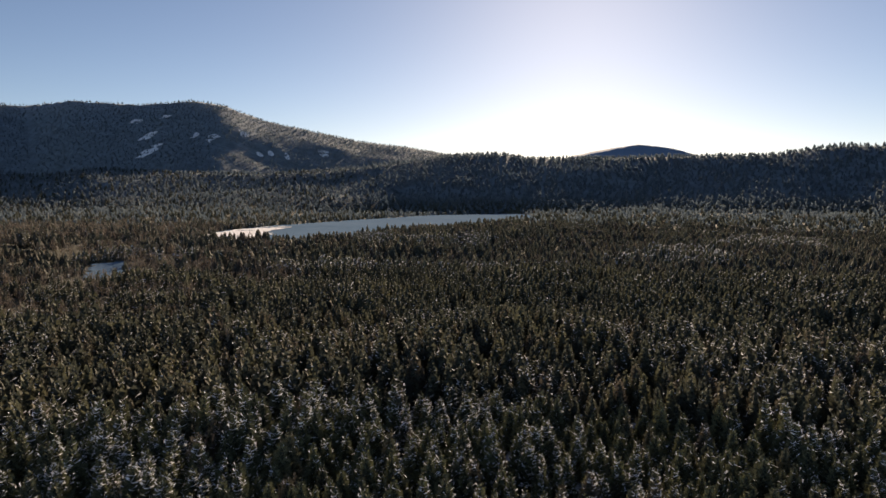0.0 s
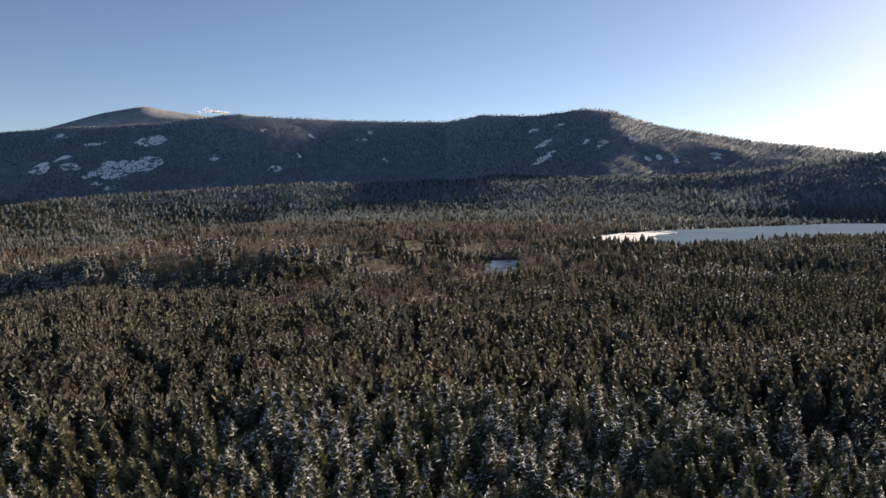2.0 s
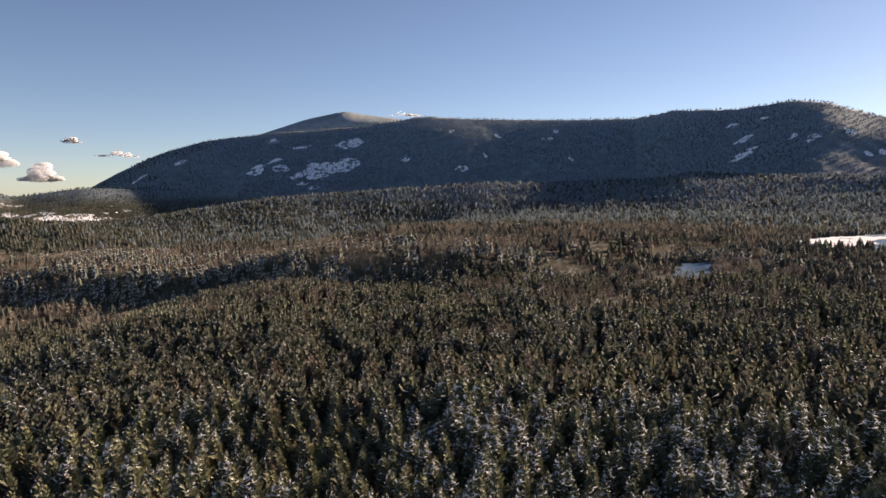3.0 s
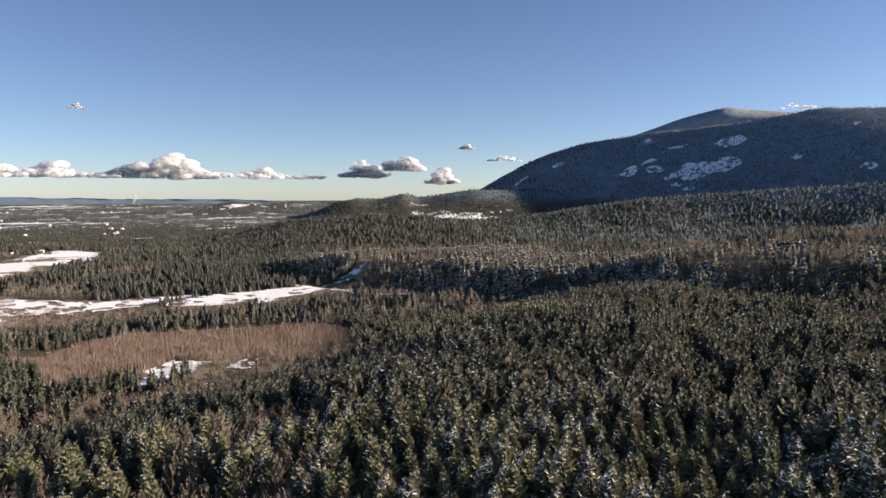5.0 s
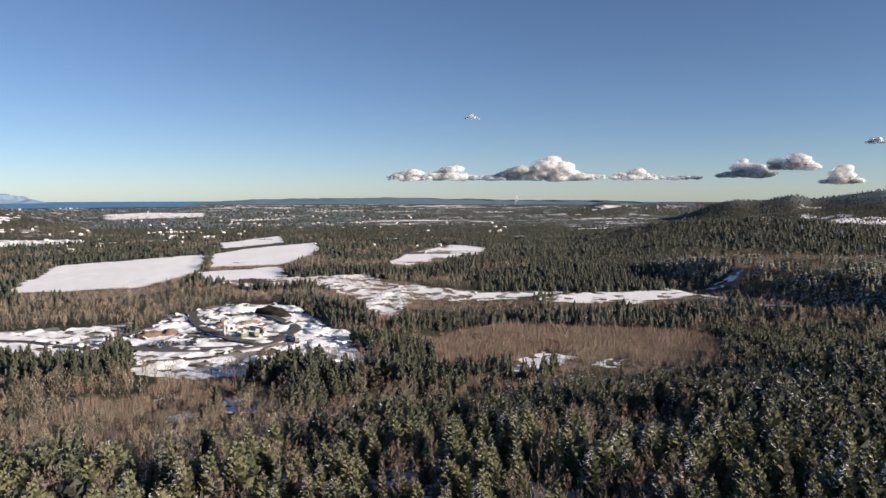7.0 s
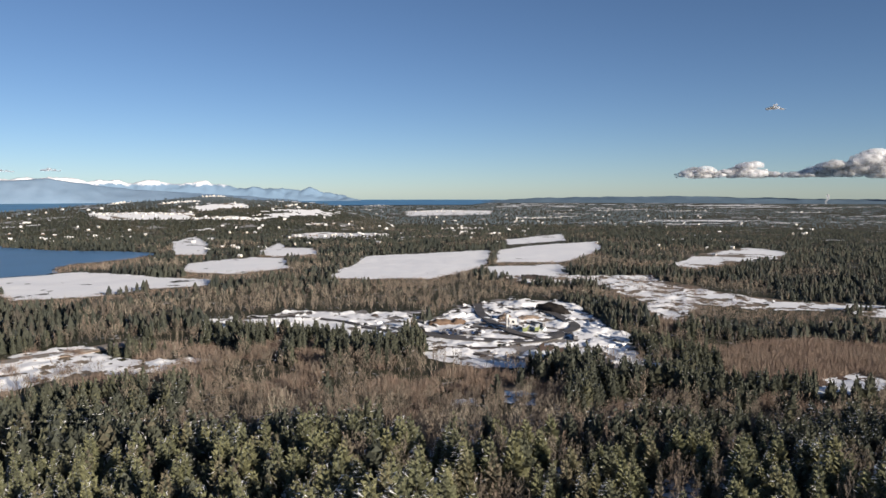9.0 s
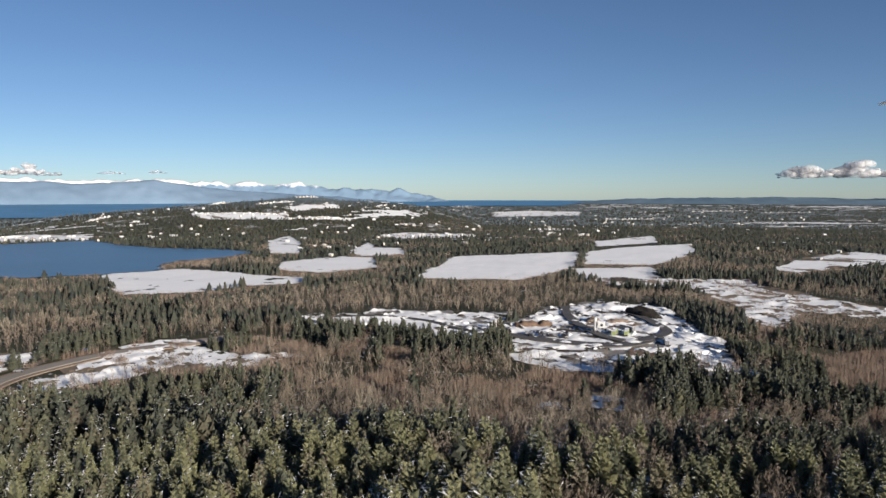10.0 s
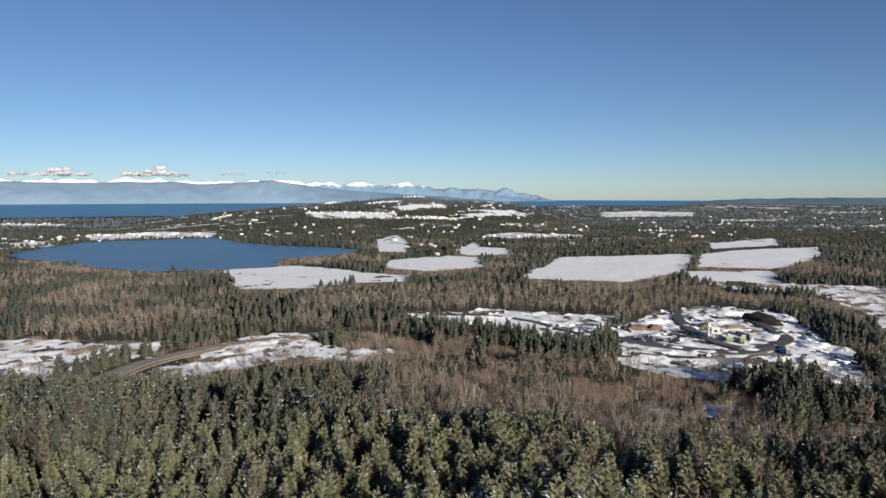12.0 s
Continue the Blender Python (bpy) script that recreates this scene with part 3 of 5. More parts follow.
# Streets of the town: both ends in plan, depth, houses.
STREETS = (((-876, -1721), (-1044, -1539), 46, 24), ((-340, -1649), (-486, -1528), 40, 20), ((-660, -1830), (-742, -1895), 30, 10), ((-247, -2375), (-396, -2273), 60, 16),
           ((-1033, -1901), (-1083, -1886), 20, 5), ((-1096, -1762), (-1183, -1715), 24, 12), ((-1240, -1790), (-1300, -1750), 40, 8), ((-1046, -1454), (-1109, -1407), 26, 10),
           ((-997, -1130), (-1166, -1011), 16, 14), ((-2440, -2007), (-2726, -1736), 70, 22), ((-1419, -1054), (-1498, -983), 20, 9), ((-1307, -844), (-1328, -825), 14, 3),
           ((-2184, -1295), (-2327, -1176), 26, 14), ((-3070, -1384), (-3334, -1234), 40, 12), ((-1003, -1494), (-1129, -1381), 24, 12), ((-1164, -1265), (-1210, -1244), 20, 5),
           ((-1334, -1532), (-1403, -1556), 14, 5), ((-3164, -1104), (-3265, -931), 40, 9), ((-3227, -647), (-3316, -483), 40, 5), ((-2921, -2667), (-2994, -2584), 30, 6))
for k, ((ax, ay), (bx, by), deep, n) in enumerate(STREETS):
    away = Vector(((ax + bx) / 2, (ay + by) / 2)).normalized()
    ring = [(ax, ay), (ax + away.x * deep, ay + away.y * deep), (bx + away.x * deep, by + away.y * deep), (bx, by)]
    clearing("town_clearing", TOWN, "clearing", ring, SNOW, cell=6, ragged=12, holes=0.45, seed=k)

# Snowy lots, streets and small fields strewn over the plain: open where this runs high.
def lots(x, y):
    r, az = np.hypot(x, y), bearing_of(x, y)
    along = fbm(r / 1.5 + 40, radians(1) * az * r, 46, 4, 211) + 0.5 * fbm(x, y, 330, 2, 215)
    return along * smooth(1080, 1500, r) * smooth(82, 90, az) * (1 - smooth(176, 184, az)) - 0.25 * (1 - smooth(3000, 3600, r))


LOT_LINE = 0.42
lb, lr = np.meshgrid(np.radians(np.arange(83, 183, 0.22)), np.geomspace(1080, 4300, 190), indexing="ij")
lx, ly = -np.sin(lb) * lr, np.cos(lb) * lr
lk = lots(lx, ly) > LOT_LINE
lk &= (lr < coast(np.degrees(lb)) - 40) & ~inside(lx, ly, CLEARINGS[0])
li, lj = np.nonzero(lk[:-1, :-1] & lk[1:, 1:])
lw = lx.shape[1]
lq = np.stack([li * lw + lj, li * lw + lj + 1, (li + 1) * lw + lj + 1, (li + 1) * lw + lj], 1)
lu, lq = np.unique(lq, return_inverse=True)
lv = np.stack([lx.ravel()[lu], ly.ravel()[lu], land(lx.ravel()[lu], ly.ravel()[lu]) + 1.6], 1)
tagged(new("snowy_lots", mesh_of("snowy_lots", lv, lq.reshape(-1, 4), [SNOW], sharp=False)), "snow on small fields, streets and lots across the plain", "snow", kind="structure")

# The swamp keeps its brush but no tall trees.
SWAMP = [(-410, -110), (-449, -98), (-480, -73), (-478, 49), (-446, 66), (-385, 52), (-384, 7), (-383, -31), (-352, -67), (-351, -91)]
tagged(drape("swamp_floor", SWAMP, BRUSH_SOIL, lift=0.25, cell=5), "brown swamp floor under bare brush", "swamp", kind="structure")

ROAD = [(20, -300), (-30, -325), (-66, -352), (-100, -386), (-136, -401), (-164, -404), (-191, -400), (-225, -398)]
tagged(ribbon("road_shoulder", ROAD, 15.0, TAN, 0.8), "tan gravel shoulder beside the road", "shoulder")
tagged(ribbon("road", ROAD, 8.0, ROAD_SALT, 1.1), "salted grey two-lane road between snowy verges", "road")

rh = random.Random(23)
HOUSE_SPOTS = []
HOUSE_AREAS = ((150, 178, 1470, 1700, 46), (139, 160, 1560, 2150, 46), (118, 140, 1250, 2600, 60), (98, 122, 1700, 2900, 46), (110, 135, 2800, 3900, 26), (138, 146, 1000, 1500, 12),
               (86, 93, 3150, 3480, 8), (66, 77, 2150, 2420, 12), (104, 116, 1000, 1300, 5))
for (ax, ay), (bx, by), deep, n in STREETS:
    away = Vector(((ax + bx) / 2, (ay + by) / 2)).normalized()
    for j in range(n):
        u, w = (j + rh.uniform(0.1, 0.9)) / n, rh.uniform(-4, deep)
        HOUSE_SPOTS.append((ax + (bx - ax) * u + away.x * w, ay + (by - ay) * u + away.y * w))
for a0, a1, r0, r1, n in HOUSE_AREAS:
    tries = 0
    while n and tries < 2000:
        tries += 1
        x, y = bearing(rh.uniform(a0, a1), rh.uniform(r0, r1))
        if math.hypot(x, y) > float(coast(bearing_of(x, y))) - 40 or inside(np.array([x]), np.array([y]), CLEARINGS[0])[0]:
            continue
        if any((x - p) ** 2 + (y - q) ** 2 < 300 for p, q in HOUSE_SPOTS):
            continue
        HOUSE_SPOTS.append((x, y))
        n -= 1

# Bare rock and snow on the mountain side: plan position, breadth, height.
SNOW_SPOTS += [(-2799, 1117, 55, 16), (-2718, 1243, 49, 21), (-2330, 1349, 69, 43), (-2327, 1424, 50, 14), (-2259, 1407, 54, 23), (-2138, 1492, 148, 82), (-2122, 1587, 112, 60),
               (-2169, 1411, 71, 23), (-2082, 1387, 32, 13), (-2025, 1390, 59, 13), (-2247, 1722, 117, 35), (-2365, 1566, 78, 15)]
SNOW_SPOTS += [(-2514, 1546, 54, 16), (-1755, 1845, 61, 13), (-1748, 1958, 19, 14), (-1969, 1758, 39, 19), (-1831, 2118, 31, 15), (-1970, 2009, 41, 15), (-1665, 2228, 46, 15),
               (-1680, 2304, 26, 15), (-1488, 2129, 24, 18), (-914, 2214, 70, 21), (-865, 2119, 67, 16), (-877, 2083, 33, 12)]
SNOW_SPOTS += [(-995, 2311, 32, 18), (-701, 2167, 50, 24), (-754, 2174, 25, 12), (-633, 2289, 35, 29), (-559, 2182, 37, 20), (-523, 2225, 29, 16), (-492, 2254, 25, 24),
               (-403, 2378, 31, 25), (-901, 2320, 46, 13)]
for k, (x, y, w, h) in enumerate(SNOW_SPOTS):
    d = Vector((x, y)).normalized()
    side = Vector((-d.y, d.x))
    deep = h * 2.6
    ring = []
    for j in range(10):
        a = j * 0.6283
        jag = 0.65 + 0.5 * value_noise(np.array([k * 3.7 + j]), np.array([k * 1.3]), 5)[0]
        p = Vector((x, y)) + side * (w / 2 * math.cos(a) * jag) + d * (deep / 2 * math.sin(a) * jag)
        ring.append((p.x, p.y))
    CLEARINGS.append(ring)
    tagged(drape("snow_patch", ring, SNOW, lift=1.5, cell=2.2, ragged=12, holes=0.72, seed=k, grain=15), "bright snow patch on a bare mountain slope", "snow patch")



# ---- trees ----
def conifer(rng, height=16.0, whorls=11, sprays=240, snow=60, girth=0.2, trunk=True):
    """Vertices, triangles and material index (0 needles, 1 snow, 2 bark) of one fir: a dark core, whorls of
    drooping sprays round it and flecks of snow, most of them on the side away from the sun."""
    v, f, m = [], [], []

    def tri(a, b, c, mat):
        k = len(v)
        v.extend((a, b, c))
        f.append((k, k + 1, k + 2))
        m.append(mat)

    lean, bulge, coarse = rng.uniform(0, 6.28), rng.uniform(0.0, 0.2), math.sqrt(150 / sprays)

    def reach(u, a):
        return height * girth * (1 - u) ** 0.80 * (1.12 - 0.2 * ((u * whorls) % 1.0)) * (0.8 + 0.2 * min(1, u * 5)) * (1 + bulge * math.cos(a - lean)) + 0.18

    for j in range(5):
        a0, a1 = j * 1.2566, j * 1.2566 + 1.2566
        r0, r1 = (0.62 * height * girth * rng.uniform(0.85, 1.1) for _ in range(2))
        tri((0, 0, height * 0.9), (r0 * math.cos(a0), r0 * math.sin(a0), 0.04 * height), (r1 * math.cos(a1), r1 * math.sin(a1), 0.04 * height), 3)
    for k in range(sprays):        # boughs: broad blades that hang from the trunk and turn up at the tip
        u = min(0.985, 0.06 + 0.94 * (1 - (1 - (k + rng.random()) / sprays) ** 0.6))
        a = k * 2.39996 + rng.uniform(-0.3, 0.3)
        r = reach(u, a) * rng.uniform(0.80, 1.12)
        n = (0.60 * r + 0.35) * min(coarse, 1.5)
        c, s, inner = math.cos(a), math.sin(a), max(r - n, 0)
        z = height * (0.05 + 0.93 * u)
        lift = n * rng.uniform(-0.05, 0.35) + 0.3 * n * u
        wide = n * rng.uniform(0.40, 0.58)
        mid = inner + n * rng.uniform(0.40, 0.55)
        root, tip = (inner * c, inner * s, z + 0.05 * n), (r * c, r * s, z + lift)
        left = (mid * c - s * wide, mid * s + c * wide, z - 0.38 * n)
        right = (mid * c + s * wide, mid * s - c * wide, z - 0.38 * n)
        if coarse < 1.3:
            tri(root, left, tip, 0)
            tri(root, tip, right, 0)
        else:
            tri(root, left, right, 0)
            tri(left, tip, right, 0)
    for k in range(snow):          # loads of snow lying along the boughs
        u, a = 0.12 + 0.80 * rng.random(), rng.uniform(0, 6.28)
        if rng.random() < (0.988 if math.sin(a) > 0.15 else 0.5 if math.sin(a) > -0.45 else 0.0):
            continue
        q = reach(u, a) * rng.uniform(0.88, 1.14)
        half, w = rng.uniform(0.16, 0.66) * coarse ** 0.5, rng.uniform(0.055, 0.14) * coarse ** 0.5
        yaw = a + rng.choice((0.0, 1.57, -1.57)) + rng.uniform(-0.5, 0.5)
        x, y, z = q * math.cos(a), q * math.sin(a), height * (0.05 + 0.93 * u) + 0.1 - 0.12 * q * (1 - u)
        dx, dy, tip = math.cos(yaw), math.sin(yaw), half * rng.uniform(0.1, 0.6)
        ox, oy = math.cos(a) * w, math.sin(a) * w
        tri((x - dx * half - ox, y - dy * half - oy, z + tip + w), (x - dx * half * 0.7 + ox, y - dy * half * 0.7 + oy, z + tip - 0.9 * w), (x + dx * half, y + dy * half, z - tip), 1)
    k = len(v)
    for z, rad in ((-1.0, 0.015 * height), (height * 0.99, 0.02)) if trunk else ():
        for j in range(4):
            v.append((rad * math.cos(j * 1.571), rad * math.sin(j * 1.571), z))
    for j in range(4 if trunk else 0):
        n = (j + 1) % 4
        f.extend(((k + j, k + n, k + 4 + n), (k + j, k + 4 + n, k + 4 + j)))
        m.extend((2, 2))
    return np.array(v), np.array(f), np.array(m)


def petal_fir(rng, height=16.0, tiers=4, around=5, snow=0, girth=0.22, lump=1.0):
    """A fir far off: tiers of single ragged fans."""
    v, f, m = [], [], []
    for i in range(tiers):
        u = i / tiers
        low, high = height * (0.05 + 0.82 * u), height * min(1.0, 0.16 + 0.88 * (u + 1.35 / tiers))
        turn = rng.uniform(0, 6.28)
        for j in range(around):
            a = turn + 6.283 * (j + rng.uniform(-0.2, 0.2)) / around
            q, half, k = height * girth * (1 - 0.72 * u) * rng.uniform(0.7, 1.2), 3.6 / around * rng.uniform(0.7, 1.0), len(v)
            z = low + rng.uniform(-0.07, 0.07) * height
            v.append((q * 0.15 * math.cos(a), q * 0.15 * math.sin(a), high * rng.uniform(0.9, 1.0)))
            for t in (-half, half):
                v.append((q * math.cos(a + t), q * math.sin(a + t), z + rng.uniform(-0.05, 0.05) * height))
            f.append((k, k + 1, k + 2))
            m.append(0)
    for j in range(int(snow)):        # flecks of snow on the shaded side
        u, a, k = rng.uniform(0.1, 0.85), rng.uniform(2.6, 6.9), len(v)
        q, z, w = height * girth * (1 - u) * rng.uniform(0.8, 1.15), height * (0.05 + 0.95 * u), lump * rng.uniform(0.35, 0.8)
        x, y, t = q * math.cos(a), q * math.sin(a), a + 1.57 + rng.uniform(-0.7, 0.7)
        v.extend(((x - w * math.cos(t), y - w * math.sin(t), z), (x + w * math.cos(t), y + w * math.sin(t), z + rng.uniform(-0.4, 0.4)), (x * 1.12, y * 1.12, z - lump * rng.uniform(0.3, 0.8))))
        f.append((k, k + 1, k + 2))
        m.append(1)
    return np.array(v), np.array(f), np.array(m)


def bare_tree(rng, height=12.0, limbs=22, spread=0.30, twig=0.012):
    """A leafless tree: slender trunk, rising limbs and fans of twigs as thin blades."""
    v, f, m = [], [], []

    def blade(p, q, w, mat, flare=0.0):
        d = (q - p).normalized()
        side = d.cross(Vector((rng.uniform(-1, 1), rng.uniform(-1, 1), 0.2))).normalized() * w
        k = len(v)
        if flare:
            v.extend((tuple(p), tuple(q - side * flare), tuple(q + side * flare)))
        else:
            v.extend((tuple(p - side), tuple(p + side), tuple(q)))
        f.append((k, k + 1, k + 2))
        m.append(mat)

    top = Vector((rng.uniform(-0.4, 0.4), rng.uniform(-0.4, 0.4), height * 0.95))
    for j in range(2):
        blade(Vector((0, 0, -0.6)), top, 0.011 * height, 2)
    for i in range(limbs):        # limbs rise steeply and end in brushes of fine twigs
        u = 0.16 + 0.74 * (i + rng.random()) / limbs
        a = rng.uniform(0, 6.283)
        p = top * u
        n = height * spread * (1.25 - u) * rng.uniform(0.6, 1.2)
        q = p + Vector((math.cos(a) * n, math.sin(a) * n, n * rng.uniform(0.9, 2.0)))
        blade(p, q, twig * height, 0)
        for _ in range(2):
            s = p.lerp(q, rng.uniform(0.35, 0.95))
            blade(s, s + Vector((rng.uniform(-0.7, 0.7), rng.uniform(-0.7, 0.7), rng.uniform(0.7, 1.6))) * n * 0.6, twig * height * 1.3, 0, 1.0)
    return np.array(v), np.array(f), np.array(m)


def bush(rng, height=4.2, stems=30):
    """A clump of slender upright red-brown stems."""
    v, f, m = [], [], []
    for i in range(stems):
        x, y = rng.gauss(0, 1.3), rng.gauss(0, 1.3)
        h = height * rng.uniform(0.5, 1.15)
        a, w = rng.uniform(0, 3.14), rng.uniform(0.06, 0.15)
        k = len(v)
        v.extend(((x - w * math.cos(a), y - w * math.sin(a), -0.3), (x + w * math.cos(a), y + w * math.sin(a), -0.3), (x + rng.uniform(-0.7, 0.7), y + rng.uniform(-0.7, 0.7), h)))
        f.append((k, k + 1, k + 2))
        m.append(0)
    return np.array(v), np.array(f), np.array(m)


def scatter(spacing, r0, r1, az0, az1, seed):
    """Jittered plan positions between two distances and two bearings."""
    rng = np.random.default_rng(seed)
    g = np.arange(-1.42 * r1, 1.42 * r1, spacing)
    u, w = np.meshgrid(g, g, indexing="ij")
    u = u.ravel() + rng.uniform(-0.62, 0.62, u.size) * spacing
    w = w.ravel() + rng.uniform(-0.62, 0.62, w.size) * spacing
    turn = 0.37 + seed * 0.7
    x, y = u * math.cos(turn) - w * math.sin(turn), u * math.sin(turn) + w * math.cos(turn)
    r, az = np.hypot(x, y), bearing_of(x, y)
    keep = (r >= r0) & (r < r1) & (az > az0) & (az < az1)
    return x[keep], y[keep]


def near_line(x, y, line, width):
    hit = np.zeros(len(x), bool)
    for (x1, y1), (x2, y2) in zip(line, line[1:]):
        t = np.clip(((x - x1) * (x2 - x1) + (y - y1) * (y2 - y1)) / ((x2 - x1) ** 2 + (y2 - y1) ** 2), 0, 1)
        hit |= np.hypot(x - x1 - t * (x2 - x1), y - y1 - t * (y2 - y1)) < width
    return hit


def is_open(x, y):
    hit = near_line(x, y, ROAD, 11)
    for o in CLEARINGS:
        hit |= inside(x, y, o)
    hit |= lots(x, y) > LOT_LINE - 0.04
    for px, py in HOUSE_SPOTS:
        hit |= (x - px) ** 2 + (y - py) ** 2 < 150
    hit |= np.hypot(x, y) > coast(bearing_of(x, y)) - 30
    return hit


FIR_BELT = [(-470, -100), (-492, -78), (-488, -17), (-484, 55), (-493, 102), (-599, 84), (-601, 16), (-603, -40), (-570, -78), (-540, -126)]


def cover(x, y):
    """What grows at a place: 0 nothing, 1 fir, 2 bare tree, 3 brush."""
    r, az = np.hypot(x, y), bearing_of(x, y)
    edge = np.interp(az, [58, 66, 75, 82, 89, 98, 105, 110, 114, 117, 120, 125, 130, 136, 142, 150, 165, 176, 200],
                     [2500, 700, 340, 296, 280, 268, 256, 240, 216, 196, 174, 170, 178, 203, 224, 234, 234, 234, 234])
    low = smooth(-12, 12, r - edge + 9 * fbm(x, y, 40, 2, 61))        # the open low ground beyond the near forest
    pick = fbm(x, y, 70, 4, 71)
    firs = pick > 0.08 - 0.42 * smooth(138, 152, az) - 0.5 * smooth(900, 1500, r) - 1.8 * (1 - low)
    firs |= (az < 14) & (r > 300)
    firs |= (low > 0.5) & (az + 16 * fbm(x, y, 130, 3, 63) < 78)
    firs |= inside(x, y, FIR_BELT) & (fbm(x, y, 14, 2, 64) > -0.35)
    firs |= (low > 0.5) & (r > 660) & (az + 10 * fbm(x, y, 130, 3, 63) < 96) & (fbm(x, y, 22, 2, 65) > -0.75)
    firs &= ~((low > 0.4) & (az > 116.5) & (az < 131) & (r < 352) & (fbm(x, y, 16, 2, 98) < 0.5))
    mixed = (low <= 0.5) & (az > 84) & (az < 134) & (r > 108) & (fbm(x, y, 15, 3, 67) > 0.42)
    firs &= ~mixed
    firs &= ~((az < 86) & (az > 14 + 10 * fbm(x, y, 90, 2, 66)) & (r > 125) & (r < 1150) & (fbm(x, y, 20, 3, 68) > 0.9 - 0.85 * smooth(180, 480, r)))
    kind = np.where(firs, 1, 2)
    moor = (low > 0.2) & (r < 450) & (az > 97) & (az < 178) & (fbm(x, y, 40, 3, 81) > -0.3 * smooth(130, 145, az))
    kind = np.where(moor & (fbm(x, y, 18, 2, 91) < 0.08) & ~(firs & (fbm(x, y, 26, 3, 92) > 0.1)), 3, kind)
    fringe = np.zeros(len(x), bool)
    for o in FIELDS:          # low growth along the near edge of the open fields
        fringe |= inside(x * 1.05, y * 1.05, o) | inside(x * 1.10, y * 1.10, o)
    kind = np.where(fringe & (pick < 0.55), 3, kind)
    kind = np.where(inside(x, y, SWAMP), 3, kind)
    scrub = inside(x, y, SCRUB_A) | inside(x, y, SCRUB_B)
    verge = inside(x, y, VERGE_SOUTH) | inside(x, y, VERGE_NORTH)
    scrub |= verge & (fbm(x, y, 7, 2, 96) > 0.5)
    return np.where(is_open(x, y), np.where(scrub & (fbm(x, y, 16, 2, 95) > 0.1), 3, 0), kind)


def height_factor(x, y, rng):
    return (0.94 + 0.2 * fbm(x, y, 45, 2, 101)) * rng.uniform(0.72, 1.16, len(x)) * (1 - 0.3 * smooth(1200, 1700, np.hypot(x, y)) * smooth(84, 96, bearing_of(x, y))) * (1 - 0.27 * smooth(300, 600, np.hypot(x, y))) * (1 + 0.2 * smooth(106, 126, bearing_of(x, y)) * (1 - smooth(144, 154, bearing_of(x, y))) * (1 - smooth(250, 320, np.hypot(x, y)))) * (1 - 0.2 * smooth(80, 88, bearing_of(x, y)) * (1 - smooth(102, 110, bearing_of(x, y))) * smooth(160, 190, np.hypot(x, y)))


SHADED_BANK = [(-900, 20), (-1000, 250), (-820, 330), (-560, 380), (-480, 400), (-330, 430), (-250, 410), (-250, 345), (-355, 290), (-463, 262), (-680, 105)]


def form_at(x, y, n, luck):
    """Which of n forms, from bare to snow-laden, stands at a place: alike trees stand in clumps."""
    return np.clip((0.46 + 0.42 * fbm(x, y, 30, 2, 201) + 0.28 * (2 * luck - 1) + 0.5 * inside(x, y, SHADED_BANK)) * n, 0, n - 1).astype(int)


def plant(name, kinds, x, y, size, mats, seed, label, category, turn=0.45):
    """All plants of one kind as one object."""
    rng = np.random.default_rng(seed)
    z = land(x, y)
    which = form_at(x, y, len(kinds), rng.random(len(x)))
    tone = np.clip(0.45 + 0.3 * fbm(x, y, 34, 2, 205) + rng.uniform(-0.35, 0.35, len(x)), 0, 0.99) * 0.9
    vs, fs, ms, ts, at = [], [], [], [], 0
    for k, (v, f, m) in enumerate(kinds):
        sel = which == k
        n = int(sel.sum())
        if not n:
            continue
        a = rng.uniform(-turn, turn, n)
        s = size[sel] * 1.0
        wide = s * rng.uniform(0.85, 1.15, n)
        c, si = np.cos(a)[:, None], np.sin(a)[:, None]
        px = (v[None, :, 0] * c - v[None, :, 1] * si) * wide[:, None] + x[sel][:, None]
        py = (v[None, :, 0] * si + v[None, :, 1] * c) * wide[:, None] + y[sel][:, None]
        pz = v[None, :, 2] * s[:, None] + z[sel][:, None]
        vs.append(np.stack([px, py, pz], -1).reshape(-1, 3))
        fs.append((f[None] + (np.arange(n) * len(v))[:, None, None]).reshape(-1, 3) + at)
        ms.append(np.tile(m, n))
        ts.append(np.repeat(tone[sel], len(v)))
        at += n * len(v)
    me = mesh_of(name, np.concatenate(vs), np.concatenate(fs), mats, np.concatenate(ms), np.concatenate(ts))
    return tagged(new(name, me), label, category, kind="stuff")


VIEW = (-46, 196)
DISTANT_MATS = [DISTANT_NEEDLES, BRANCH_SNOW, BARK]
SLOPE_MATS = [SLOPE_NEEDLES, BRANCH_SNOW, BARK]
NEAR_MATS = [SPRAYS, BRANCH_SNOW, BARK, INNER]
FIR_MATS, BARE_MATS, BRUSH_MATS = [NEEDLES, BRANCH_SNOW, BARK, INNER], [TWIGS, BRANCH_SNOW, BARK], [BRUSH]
rnd = random.Random(7)
fine_firs = [conifer(rnd, 14.2, w, 104, n, g) for n, w, g in ((10, 11, .27), (26, 9, .29), (52, 12, .25), (90, 10, .28), (135, 11, .26), (200, 9, .29), (280, 10, .28))]
mid_firs = [conifer(rnd, 14.6, 9, 50, n, g, False) for n, g in ((4, .28), (9, .30), (16, .27), (24, .29), (36, .30), (56, .28), (90, .30))]
rough_firs = [conifer(rnd, 14.2, 7, 22, n, g, False) for n, g in ((2, .30), (4, .32), (7, .29), (11, .30), (18, .31), (32, .31))]
far_firs = [petal_fir(rnd, 14, 3, 5, s, g) for s, g in ((0, .32), (1, .35), (2, .31), (4, .36), (8, .33))]
